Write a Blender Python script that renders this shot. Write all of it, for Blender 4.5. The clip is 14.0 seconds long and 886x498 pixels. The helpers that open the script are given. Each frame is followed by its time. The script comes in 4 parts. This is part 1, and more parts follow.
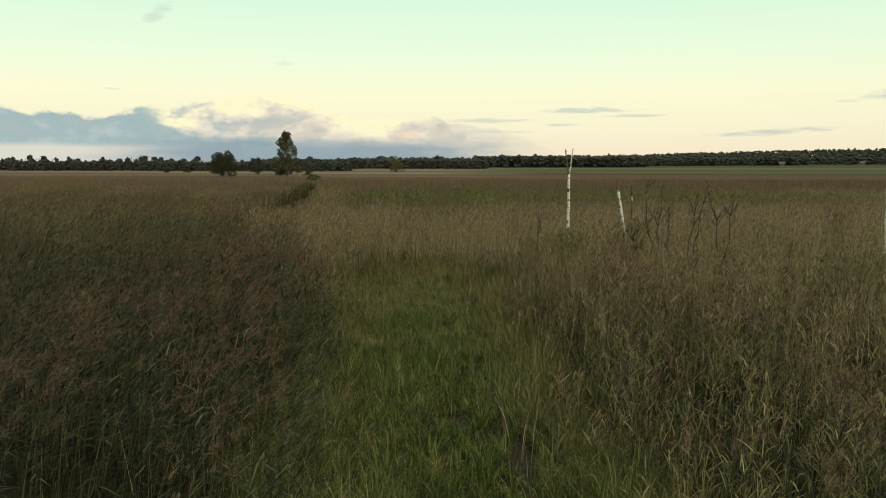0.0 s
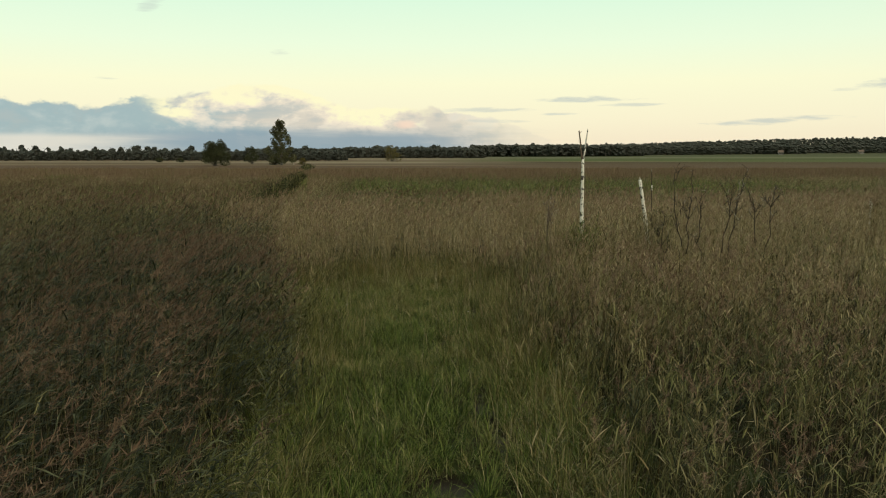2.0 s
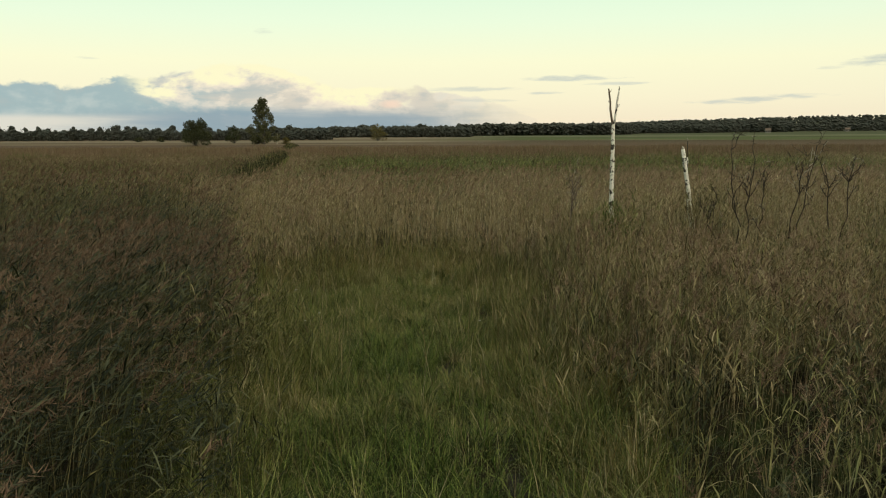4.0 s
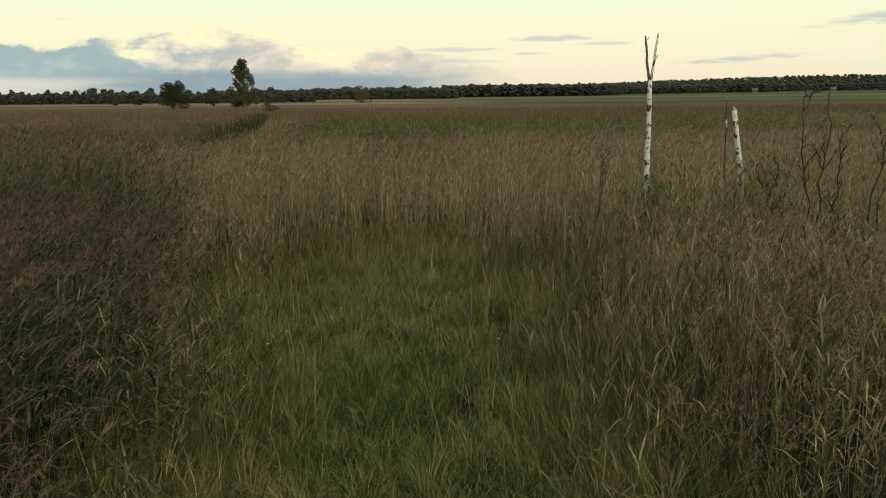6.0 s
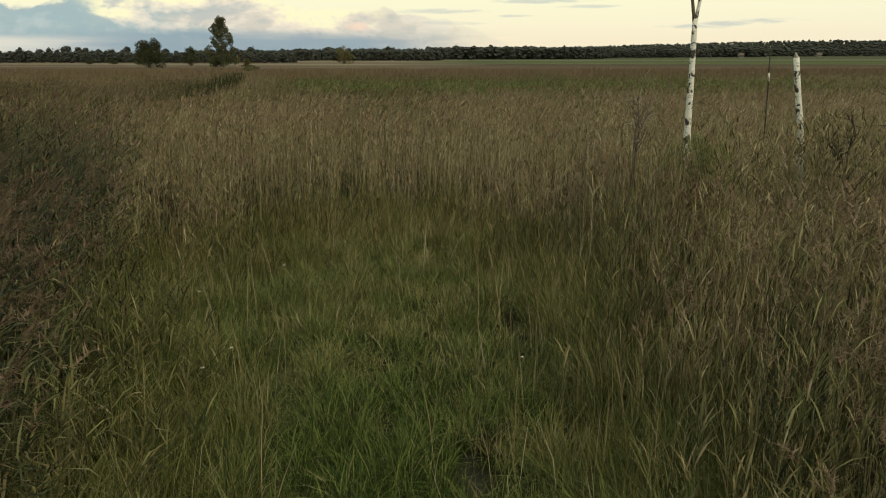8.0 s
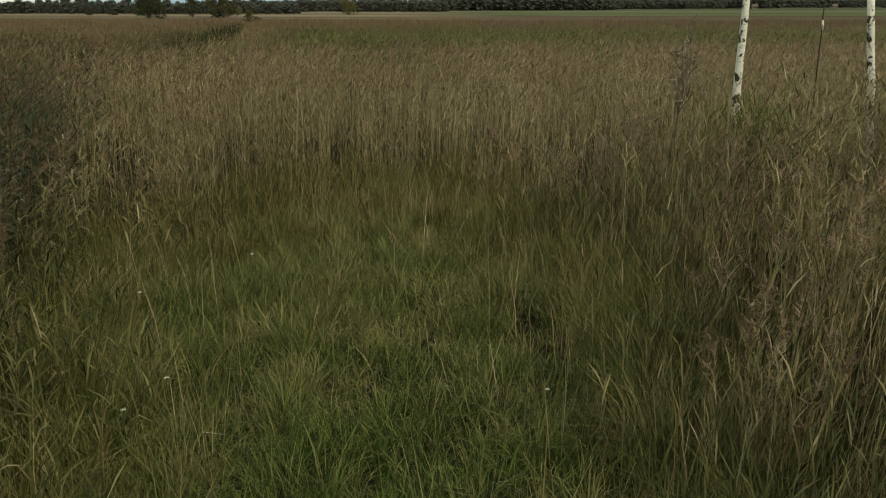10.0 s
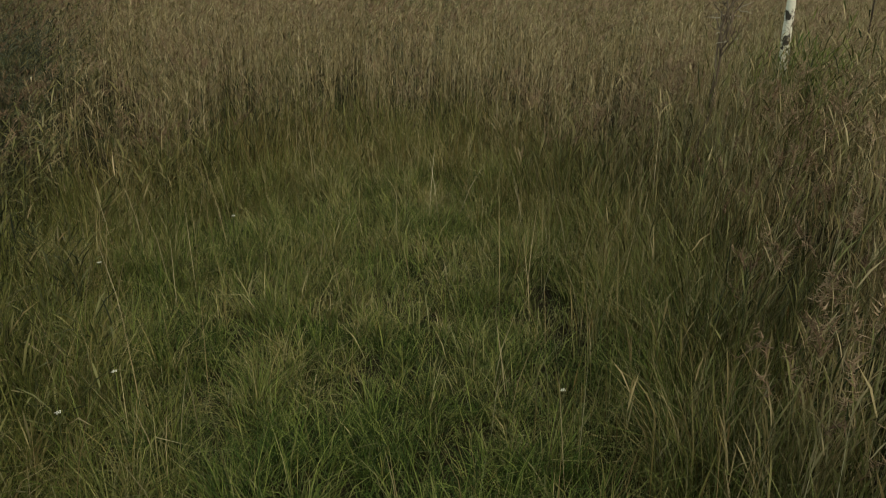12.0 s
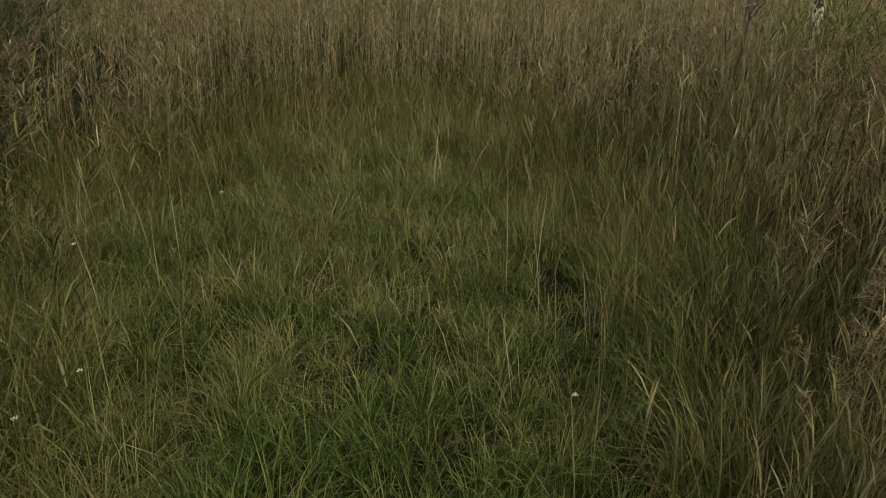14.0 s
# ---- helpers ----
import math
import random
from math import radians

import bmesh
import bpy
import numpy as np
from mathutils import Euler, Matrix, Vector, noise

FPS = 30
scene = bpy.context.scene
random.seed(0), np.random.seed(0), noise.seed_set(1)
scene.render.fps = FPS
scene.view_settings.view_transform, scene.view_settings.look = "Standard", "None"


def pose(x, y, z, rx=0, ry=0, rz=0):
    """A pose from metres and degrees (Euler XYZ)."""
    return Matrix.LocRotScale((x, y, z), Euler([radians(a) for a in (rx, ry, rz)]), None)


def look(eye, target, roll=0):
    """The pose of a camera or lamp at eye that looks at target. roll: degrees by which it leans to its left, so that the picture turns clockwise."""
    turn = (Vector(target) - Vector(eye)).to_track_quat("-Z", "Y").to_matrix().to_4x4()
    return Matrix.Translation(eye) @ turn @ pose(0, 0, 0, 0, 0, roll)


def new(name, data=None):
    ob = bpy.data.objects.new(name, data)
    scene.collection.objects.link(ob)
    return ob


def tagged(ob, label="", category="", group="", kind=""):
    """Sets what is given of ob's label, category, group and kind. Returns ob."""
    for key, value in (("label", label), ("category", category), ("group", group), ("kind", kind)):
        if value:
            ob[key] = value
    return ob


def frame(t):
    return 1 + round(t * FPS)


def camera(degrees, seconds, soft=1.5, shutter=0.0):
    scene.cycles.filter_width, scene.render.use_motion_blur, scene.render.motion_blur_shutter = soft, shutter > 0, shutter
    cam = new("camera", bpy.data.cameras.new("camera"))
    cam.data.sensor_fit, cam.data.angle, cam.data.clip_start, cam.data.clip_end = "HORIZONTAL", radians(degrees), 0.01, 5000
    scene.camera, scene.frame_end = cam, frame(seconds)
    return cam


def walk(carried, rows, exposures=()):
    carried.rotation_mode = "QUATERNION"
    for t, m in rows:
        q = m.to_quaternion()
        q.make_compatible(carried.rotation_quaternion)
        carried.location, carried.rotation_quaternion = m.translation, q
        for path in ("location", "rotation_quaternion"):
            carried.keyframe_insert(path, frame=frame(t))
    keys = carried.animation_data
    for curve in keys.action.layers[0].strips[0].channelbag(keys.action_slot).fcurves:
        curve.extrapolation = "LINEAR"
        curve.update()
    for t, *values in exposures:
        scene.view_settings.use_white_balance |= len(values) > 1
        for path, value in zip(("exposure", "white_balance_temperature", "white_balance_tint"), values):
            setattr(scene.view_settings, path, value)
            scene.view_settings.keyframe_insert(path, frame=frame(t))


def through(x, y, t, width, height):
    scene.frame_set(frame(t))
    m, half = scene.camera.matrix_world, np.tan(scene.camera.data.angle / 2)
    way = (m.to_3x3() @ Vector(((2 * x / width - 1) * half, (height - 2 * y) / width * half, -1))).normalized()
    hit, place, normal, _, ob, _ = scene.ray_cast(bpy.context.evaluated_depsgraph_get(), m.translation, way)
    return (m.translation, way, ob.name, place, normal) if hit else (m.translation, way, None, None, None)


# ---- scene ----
# ---------------------------------------------------------------- camera
cam = camera(60.29, 14.0, soft=1.1)
PATH = [
    (0, pose(-0.185, 8.024, 4.529, 83.470, 0, -1.193) @ pose(0, 0, 0, 0, 0, 0.106)),
    (0.5, pose(-0.203, 8.300, 4.559, 83.190, 0, -1.168) @ pose(0, 0, 0, 0, 0, 0.060)),
    (1, pose(-0.174, 9.123, 4.473, 83.075, 0, -1.233) @ pose(0, 0, 0, 0, 0, 0.047)),
    (1.5, pose(-0.087, 10.295, 4.291, 82.999, 0, -1.339) @ pose(0, 0, 0, 0, 0, 0.052)),
    (2, pose(-0.035, 11.649, 4.341, 82.691, 0, -1.409) @ pose(0, 0, 0, 0, 0, 0.000)),
    (2.5, pose(-0.012, 12.889, 4.267, 82.379, 0, -1.543) @ pose(0, 0, 0, 0, 0, -0.036)),
    (3, pose(-0.080, 14.071, 4.128, 82.072, 0, -1.859) @ pose(0, 0, 0, 0, 0, -0.120)),
    (5.5, pose(-0.347, 18.725, 3.873, 79.172, 0, -3.192) @ pose(0, 0, 0, 0, 0, -0.389)),
    (6, pose(-0.374, 19.588, 3.875, 78.389, 0, -3.503) @ pose(0, 0, 0, 0, 0, -0.480)),
    (6.5, pose(-0.382, 20.326, 3.812, 77.761, 0, -3.764) @ pose(0, 0, 0, 0, 0, -0.381)),
    (7, pose(-0.416, 21.106, 3.690, 77.065, 0, -4.202) @ pose(0, 0, 0, 0, 0, -0.259)),
    (7.5, pose(-0.427, 21.770, 3.603, 76.361, 0, -4.507) @ pose(0, 0, 0, 0, 0, -0.006)),
    (8, pose(-0.402, 22.489, 3.503, 75.710, 0, -4.782) @ pose(0, 0, 0, 0, 0, 0.049)),
    (10.5, pose(-0.149, 24.704, 3.340, 71.315, 0, -3.973) @ pose(0, 0, 0, 0, 0, 0.104)),
    (11, pose(-0.090, 24.966, 3.299, 70.237, 0, -3.541) @ pose(0, 0, 0, 0, 0, 0.124)),
    (11.5, pose(-0.032, 25.210, 3.279, 69.041, 0, -3.119) @ pose(0, 0, 0, 0, 0, 0.130)),
    (12, pose(0.017, 25.414, 3.259, 68.005, 0, -2.694) @ pose(0, 0, 0, 0, 0, 0.141)),
    (12.5, pose(0.049, 25.580, 3.241, 67.080, 0, -2.399) @ pose(0, 0, 0, 0, 0, 0.131)),
    (13, pose(0.075, 25.733, 3.226, 66.299, 0, -2.160) @ pose(0, 0, 0, 0, 0, 0.132)),
    (13.5, pose(0.095, 25.865, 3.212, 65.715, 0, -1.978) @ pose(0, 0, 0, 0, 0, 0.172)),
    (14, pose(0.099, 25.953, 3.195, 65.333, 0, -1.910) @ pose(0, 0, 0, 0, 0, 0.234)),
]
walk(cam, PATH, exposures=[(0, -0.03), (7.5, -0.02), (10.5, 0.15), (14, 0.17)])

# ---------------------------------------------------------------- sky and sun
SUN_AZ, SUN_EL = 150.0, 40.0          # degrees: clockwise from +y, above the horizon


def sky_world():
    world = bpy.data.worlds.new("evening_sky")
    world.use_nodes = True
    nt = world.node_tree
    nt.nodes.clear()

    def num(op, a, b=None, c=None, clamp=False):
        n = nt.nodes.new("ShaderNodeMath")
        n.operation, n.use_clamp = op, clamp
        for i, v in enumerate((a, b, c)):
            if v is None:
                continue
            if isinstance(v, (int, float)):
                n.inputs[i].default_value = v
            else:
                nt.links.new(v, n.inputs[i])
        return n.outputs[0]

    def step(v, lo, hi):
        n = nt.nodes.new("ShaderNodeMapRange")
        n.interpolation_type = "SMOOTHSTEP"
        nt.links.new(v, n.inputs[0])
        n.inputs[1].default_value, n.inputs[2].default_value = lo, hi
        return n.outputs[0]

    def mix(f, a, b):
        n = nt.nodes.new("ShaderNodeMix")
        n.data_type = "RGBA"
        nt.links.new(f, n.inputs[0])
        for i, v in ((6, a), (7, b)):
            if isinstance(v, tuple):
                n.inputs[i].default_value = (*v, 1)
            else:
                nt.links.new(v, n.inputs[i])
        return n.outputs[2]

    def cloudy(x, y, scale, detail, rough=0.6, warp=0.0):
        c = nt.nodes.new("ShaderNodeCombineXYZ")
        nt.links.new(x, c.inputs[0]), nt.links.new(y, c.inputs[1])
        n = nt.nodes.new("ShaderNodeTexNoise")
        nt.links.new(c.outputs[0], n.inputs["Vector"])
        n.inputs["Scale"].default_value, n.inputs["Detail"].default_value = scale, detail
        n.inputs["Roughness"].default_value, n.inputs["Distortion"].default_value = rough, warp
        return n.outputs["Fac"]

    co = nt.nodes.new("ShaderNodeTexCoord")
    sep = nt.nodes.new("ShaderNodeSeparateXYZ")
    nt.links.new(co.outputs["Generated"], sep.inputs[0])
    az = num("MULTIPLY", num("ARCTAN2", sep.outputs[0], sep.outputs[1]), 57.2958)
    el = num("MULTIPLY", num("ARCSINE", sep.outputs[2]), 57.2958)

    # clear sky: a warm, bright horizon that turns mint and then grey-blue overhead
    ramp = nt.nodes.new("ShaderNodeValToRGB")
    nt.links.new(num("DIVIDE", el, 90.0, clamp=True), ramp.inputs[0])
    e = ramp.color_ramp.elements
    e[0].position, e[0].color = 0.0, (0.92, 0.79, 0.58, 1)
    e[1].position, e[1].color = 1.0, (0.29, 0.33, 0.32, 1)
    for p, c in ((0.025, (0.96, 0.89, 0.63)), (0.055, (0.98, 0.97, 0.66)), (0.085, (0.86, 0.99, 0.73)),
                 (0.13, (0.70, 0.96, 0.74)), (0.30, (0.39, 0.47, 0.41))):
        e.new(p).color = (*c, 1)
    clear = mix(num("MULTIPLY", step(az, 15.0, 60.0), 0.25), ramp.outputs[0], (0.80, 0.80, 0.62))

    # cumulus bank: its upper edge rises towards az -10 and dies away past az +8
    def billow(da, de):
        x = num("MULTIPLY", num("ADD", az, da), 0.24)
        y = num("MULTIPLY", num("ADD", el, de), 0.42)
        return cloudy(x, y, 1.0, 7.0, 0.58, 0.15)

    n1 = billow(0.0, 0.0)
    n2 = cloudy(num("MULTIPLY", az, 0.07), num("MULTIPLY", el, 0.85), 1.3, 6.0, 0.55, 0.2)
    n3 = cloudy(num("ADD", num("MULTIPLY", az, 0.30), 7.3), num("MULTIPLY", el, 0.60), 1.0, 6.0, 0.55, 0.1)
    relief = num("MULTIPLY", num("SUBTRACT", n1, billow(-0.5, 0.6)), 4.2)
    hump = num("EXPONENT", num("MULTIPLY", num("POWER", num("DIVIDE", num("ADD", az, 13.0), 5.6), 2.0), -1.0))
    top = num("ADD", num("MULTIPLY", hump, 1.55), 3.3)
    top = num("SUBTRACT", top, num("MULTIPLY", step(az, -3.0, 9.0), 0.9))
    top = num("SUBTRACT", top, num("MULTIPLY", step(az, 5.0, 15.0), 3.5))
    high = num("ADD", el, num("MULTIPLY", num("SUBTRACT", n1, 0.5), -2.8))
    bank = step(num("SUBTRACT", top, high), 0.0, 0.32)
    bank = num("MULTIPLY", bank, num("SUBTRACT", 1.0, num("MULTIPLY", step(az, 0.0, 9.0), 0.75)))
    # light on the upper billows, grey-blue in the body, dull mauve towards the middle
    lit = num("ADD", num("MULTIPLY", num("ADD", num("SUBTRACT", el, top), 1.15), 0.70), num("ADD", relief, num("MULTIPLY", num("SUBTRACT", n3, 0.5), 3.2)))
    glow = num("MULTIPLY", step(lit, -0.9, 0.3), num("MULTIPLY", step(az, -20.0, -16.0), step(az, 2.0, -4.0)))
    lit = num("MULTIPLY", step(lit, -0.15, 0.55), num("MULTIPLY", step(az, -20.5, -18.0), step(az, 2.0, -2.0)))
    shade = mix(step(num("ADD", az, num("MULTIPLY", num("SUBTRACT", n2, 0.5), 26.0)), -17.0, -8.0), (0.36, 0.48, 0.49), (0.68, 0.63, 0.53))
    shade = mix(num("MULTIPLY", step(num("ADD", n3, num("MULTIPLY", relief, 0.25)), 0.42, 0.64), step(az, -20.0, -13.0)), shade, (0.84, 0.74, 0.60))
    shade = mix(num("MULTIPLY", step(relief, 0.0, -0.6), 0.5), shade, (0.45, 0.50, 0.48))
    shade = mix(num("MULTIPLY", step(num("ADD", relief, num("MULTIPLY", num("SUBTRACT", n3, 0.5), 2.0)), -0.2, 0.8), 0.45), shade, (0.62, 0.67, 0.62))
    shade = mix(num("MULTIPLY", glow, 0.75), shade, (0.96, 0.84, 0.64))
    cloud = mix(lit, shade, (1.0, 0.95, 0.61))
    col = mix(bank, clear, cloud)
    # pale gap low down in the west, and a grey-blue belt under the bank
    gap = num("MULTIPLY", num("MULTIPLY", step(el, 1.35, 0.85), step(num("ADD", az, num("MULTIPLY", n2, 8.0)), -7.0, -14.0)), 0.85)
    col = mix(gap, col, (0.78, 0.74, 0.63))
    belt = num("MULTIPLY", step(num("ADD", el, num("MULTIPLY", n2, 1.6)), 2.8, 1.7), step(num("ADD", az, num("MULTIPLY", n2, 10.0)), 14.0, 3.0))
    belt = num("MULTIPLY", belt, step(num("ADD", az, num("MULTIPLY", n2, 14.0)), -18.0, -8.0))
    col = mix(num("MULTIPLY", belt, 0.9), col, (0.26, 0.36, 0.42))
    # pink-lit scrap of cloud
    scrap = num("ADD", num("POWER", num("DIVIDE", num("ADD", az, 1.4), 1.1), 2.0), num("POWER", num("DIVIDE", num("SUBTRACT", el, 1.95), 0.42), 2.0))
    scrap = num("MULTIPLY", step(num("ADD", scrap, num("MULTIPLY", n3, 1.2)), 1.5, 0.4), 0.8)
    col = mix(scrap, col, (0.98, 0.72, 0.55))
    # thin streaks: azimuth, elevation, half length, half height, slant, strength
    streaks = [(11.8, 3.75, 3.6, 0.26, 0.0, 0.8), (15.2, 3.3, 2.6, 0.15, 0.0, 0.6), (10.0, 2.7, 1.5, 0.11, 0.0, 0.6),
               (24.5, 2.05, 4.8, 0.26, 0.05, 0.75), (33.0, 4.4, 3.2, 0.50, 0.05, 0.9), (-10.4, 7.0, 0.9, 0.22, 0.0, 0.5),
               (-18.8, 10.0, 1.2, 0.55, 0.5, 0.45), (-22.0, 4.9, 0.9, 0.10, 0.0, 0.55), (4.5, 3.0, 3.6, 0.22, 0.0, 0.6),
               (5.5, 2.2, 3.0, 0.16, 0.0, 0.45), (28.8, 4.0, 1.0, 0.12, 0.0, 0.4)]
    n4 = cloudy(num("MULTIPLY", az, 0.45), num("MULTIPLY", el, 3.2), 1.0, 6.0, 0.62, 0.3)
    for a0, e0, la, le, sl, k in streaks:
        da = num("DIVIDE", num("SUBTRACT", az, a0), la)
        de = num("DIVIDE", num("SUBTRACT", num("SUBTRACT", el, e0), num("MULTIPLY", num("SUBTRACT", az, a0), sl)), le)
        d = num("ADD", num("MULTIPLY", da, da), num("MULTIPLY", de, de))
        m = num("MULTIPLY", step(num("ADD", d, num("MULTIPLY", n4, 3.6)), 2.9, 1.5), k)
        col = mix(m, col, (0.55, 0.60, 0.55))
    air = nt.nodes.new("ShaderNodeTexSky")
    air.sky_type, air.sun_disc = "NISHITA", False
    air.sun_elevation, air.sun_rotation = radians(SUN_EL), radians(SUN_AZ)
    bg_air, bg = nt.nodes.new("ShaderNodeBackground"), nt.nodes.new("ShaderNodeBackground")
    nt.links.new(air.outputs[0], bg_air.inputs[0])
    bg_air.inputs[1].default_value = 0.05
    nt.links.new(col, bg.inputs[0])
    bg.inputs[1].default_value = 1.08
    blend, out = nt.nodes.new("ShaderNodeMixShader"), nt.nodes.new("ShaderNodeOutputWorld")
    blend.inputs[0].default_value = 0.08
    nt.links.new(bg.outputs[0], blend.inputs[1]), nt.links.new(bg_air.outputs[0], blend.inputs[2])
    nt.links.new(blend.outputs[0], out.inputs[0])
    scene.world = world


sky_world()
sun = new("sun", bpy.data.lights.new("sun", "SUN"))
sun.data.energy, sun.data.angle, sun.data.color = 1.48, radians(16), (1.0, 0.83, 0.60)
_a, _e = radians(SUN_AZ), radians(SUN_EL)
sun.matrix_world = look((100 * math.sin(_a) * math.cos(_e), 100 * math.cos(_a) * math.cos(_e), 100 * math.sin(_e)), (0, 0, 0))

# ---------------------------------------------------------------- materials


class Mat:
    """A node material: the colour is built up by calls, and done() ends it."""

    def __init__(self, name):
        self.m = bpy.data.materials.new(name)
        self.m.use_nodes = True
        self.nt = self.m.node_tree
        self.nt.nodes.clear()
        self.pos = self.node("ShaderNodeNewGeometry").outputs["Position"]
        self.obj = self.node("ShaderNodeTexCoord").outputs["Object"]

    def node(self, kind):
        return self.nt.nodes.new(kind)

    def put(self, v, socket):
        if isinstance(v, tuple):
            socket.default_value = (*v, 1) if len(v) == 3 and len(socket.default_value) == 4 else v
        elif isinstance(v, (int, float)):
            socket.default_value = v
        else:
            self.nt.links.new(v, socket)

    def island(self):
        return self.node("ShaderNodeNewGeometry").outputs["Random Per Island"]

    def each(self):
        return self.node("ShaderNodeObjectInfo").outputs["Random"]

    def attr(self, name):
        n = self.node("ShaderNodeAttribute")
        n.attribute_name = name
        return n.outputs["Fac"]

    def stretch(self, vec, sx, sy, sz):
        n = self.node("ShaderNodeMapping")
        n.inputs["Scale"].default_value = (sx, sy, sz)
        self.put(vec, n.inputs[0])
        return n.outputs[0]

    def noise(self, vec, scale, detail=4.0, rough=0.6, warp=0.0):
        n = self.node("ShaderNodeTexNoise")
        self.put(vec, n.inputs["Vector"])
        n.inputs["Scale"].default_value, n.inputs["Detail"].default_value = scale, detail
        n.inputs["Roughness"].default_value, n.inputs["Distortion"].default_value = rough, warp
        return n.outputs["Fac"]

    def math(self, op, a, b=0.0, clamp=False):
        n = self.node("ShaderNodeMath")
        n.operation, n.use_clamp = op, clamp
        self.put(a, n.inputs[0]), self.put(b, n.inputs[1])
        return n.outputs[0]

    def step(self, v, lo, hi):
        n = self.node("ShaderNodeMapRange")
        n.interpolation_type = "SMOOTHSTEP"
        self.put(v, n.inputs[0])
        n.inputs[1].default_value, n.inputs[2].default_value = lo, hi
        return n.outputs[0]

    def xyz(self, vec):
        n = self.node("ShaderNodeSeparateXYZ")
        self.put(vec, n.inputs[0])
        return n.outputs

    def mix(self, f, a, b):
        n = self.node("ShaderNodeMix")
        n.data_type = "RGBA"
        self.put(f, n.inputs[0]), self.put(a, n.inputs[6]), self.put(b, n.inputs[7])
        return n.outputs[2]

    def ramp(self, f, *stops):
        n = self.node("ShaderNodeValToRGB")
        self.put(f, n.inputs[0])
        e = n.color_ramp.elements
        e[0].position, e[0].color = stops[0][0], (*stops[0][1], 1)
        e[1].position, e[1].color = stops[-1][0], (*stops[-1][1], 1)
        for p, c in stops[1:-1]:
            e.new(p).color = (*c, 1)
        return n.outputs[0]

    def done(self, colour, rough=0.7, bump=None, height=0.02, through=0.0, gloss=0.3):
        p, out = self.node("ShaderNodeBsdfPrincipled"), self.node("ShaderNodeOutputMaterial")
        self.put(colour, p.inputs["Base Color"]), self.put(rough, p.inputs["Roughness"])
        p.inputs["Specular IOR Level"].default_value = gloss
        if bump is not None:
            b = self.node("ShaderNodeBump")
            b.inputs["Distance"].default_value = height
            self.put(bump, b.inputs["Height"])
            self.put(b.outputs[0], p.inputs["Normal"])
        last = p.outputs[0]
        if through:
            t, s = self.node("ShaderNodeBsdfTranslucent"), self.node("ShaderNodeMixShader")
            self.put(colour, t.inputs[0])
            s.inputs[0].default_value = through
            self.put(last, s.inputs[1]), self.put(t.outputs[0], s.inputs[2])
            last = s.outputs[0]
        self.put(last, out.inputs[0])
        return self.m


def plant(name, greens, straws, through=0.25, rough=0.6, dusky=None):
    """Leaves that run from green to straw with the attribute dry, each blade a little different, with patches and streaks."""
    k = Mat(name)
    rnd = k.island()
    patch = k.noise(k.pos, 0.35, 3.0)
    fleck = k.noise(k.stretch(k.pos, 9, 9, 2.5), 4.0, 3.0)
    green = k.ramp(rnd, (0.0, greens[0]), (0.55, greens[1]), (1.0, greens[2]))
    straw = k.ramp(k.math("FRACT", k.math("MULTIPLY", rnd, 7.31)), (0.0, straws[0]), (0.5, straws[1]), (1.0, straws[2]))
    f = k.math("ADD", k.attr("dry"), k.math("MULTIPLY", k.math("SUBTRACT", patch, 0.5), 0.8))
    # darker grey-green leaf colours at low dry, partly standing for shade in the bed
    if dusky:
        soft = k.ramp(rnd, (0.0, dusky[0]), (0.6, dusky[1]), (1.0, dusky[2]))
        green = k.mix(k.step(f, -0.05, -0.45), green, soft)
    f = k.math("ADD", f, k.math("MULTIPLY", k.math("SUBTRACT", k.math("FRACT", k.math("MULTIPLY", rnd, 13.7)), 0.5), 0.7))
    f = k.math("ADD", f, k.math("MULTIPLY", k.math("SUBTRACT", fleck, 0.5), 0.5), True)
    return k.done(k.mix(f, green, straw), rough, through=through, gloss=0.16)


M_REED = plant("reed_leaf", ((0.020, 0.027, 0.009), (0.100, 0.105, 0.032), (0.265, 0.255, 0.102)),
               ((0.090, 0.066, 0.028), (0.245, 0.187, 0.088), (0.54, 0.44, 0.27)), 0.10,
               dusky=((0.010, 0.014, 0.006), (0.024, 0.030, 0.013), (0.115, 0.122, 0.066)))
M_STALK = plant("reed_stalk", ((0.06, 0.058, 0.020), (0.12, 0.11, 0.045), (0.22, 0.195, 0.09)),
                ((0.19, 0.143, 0.070), (0.38, 0.305, 0.17), (0.64, 0.55, 0.38)), 0.0)
M_PLUME = plant("reed_plume", ((0.084, 0.051, 0.032), (0.142, 0.089, 0.056), (0.226, 0.154, 0.101)),
                ((0.165, 0.107, 0.066), (0.270, 0.186, 0.120), (0.410, 0.305, 0.208)), 0.2, 0.8)
M_GRASS = plant("meadow_grass", ((0.013, 0.026, 0.005), (0.054, 0.098, 0.015), (0.262, 0.310, 0.080)),
                ((0.15, 0.125, 0.040), (0.34, 0.285, 0.115), (0.60, 0.52, 0.31)), 0.15)
M_SEDGE = plant("sedge", ((0.030, 0.041, 0.010), (0.094, 0.108, 0.027), (0.225, 0.225, 0.075)),
                ((0.13, 0.078, 0.026), (0.26, 0.18, 0.07), (0.52, 0.43, 0.24)), 0.12)
# leaf colour taken almost to black for the shade low in the reeds
M_SHADE_LEAF = plant("shade_dark_leaf", ((0.008, 0.011, 0.004), (0.017, 0.022, 0.008), (0.040, 0.046, 0.017)),
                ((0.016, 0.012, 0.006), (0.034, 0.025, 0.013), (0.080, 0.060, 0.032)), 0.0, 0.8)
M_FARREED = plant("far_reed", ((0.085, 0.108, 0.032), (0.120, 0.138, 0.044), (0.155, 0.160, 0.06)),
                  ((0.130, 0.082, 0.050), (0.180, 0.123, 0.076), (0.25, 0.18, 0.115)), 0.15)


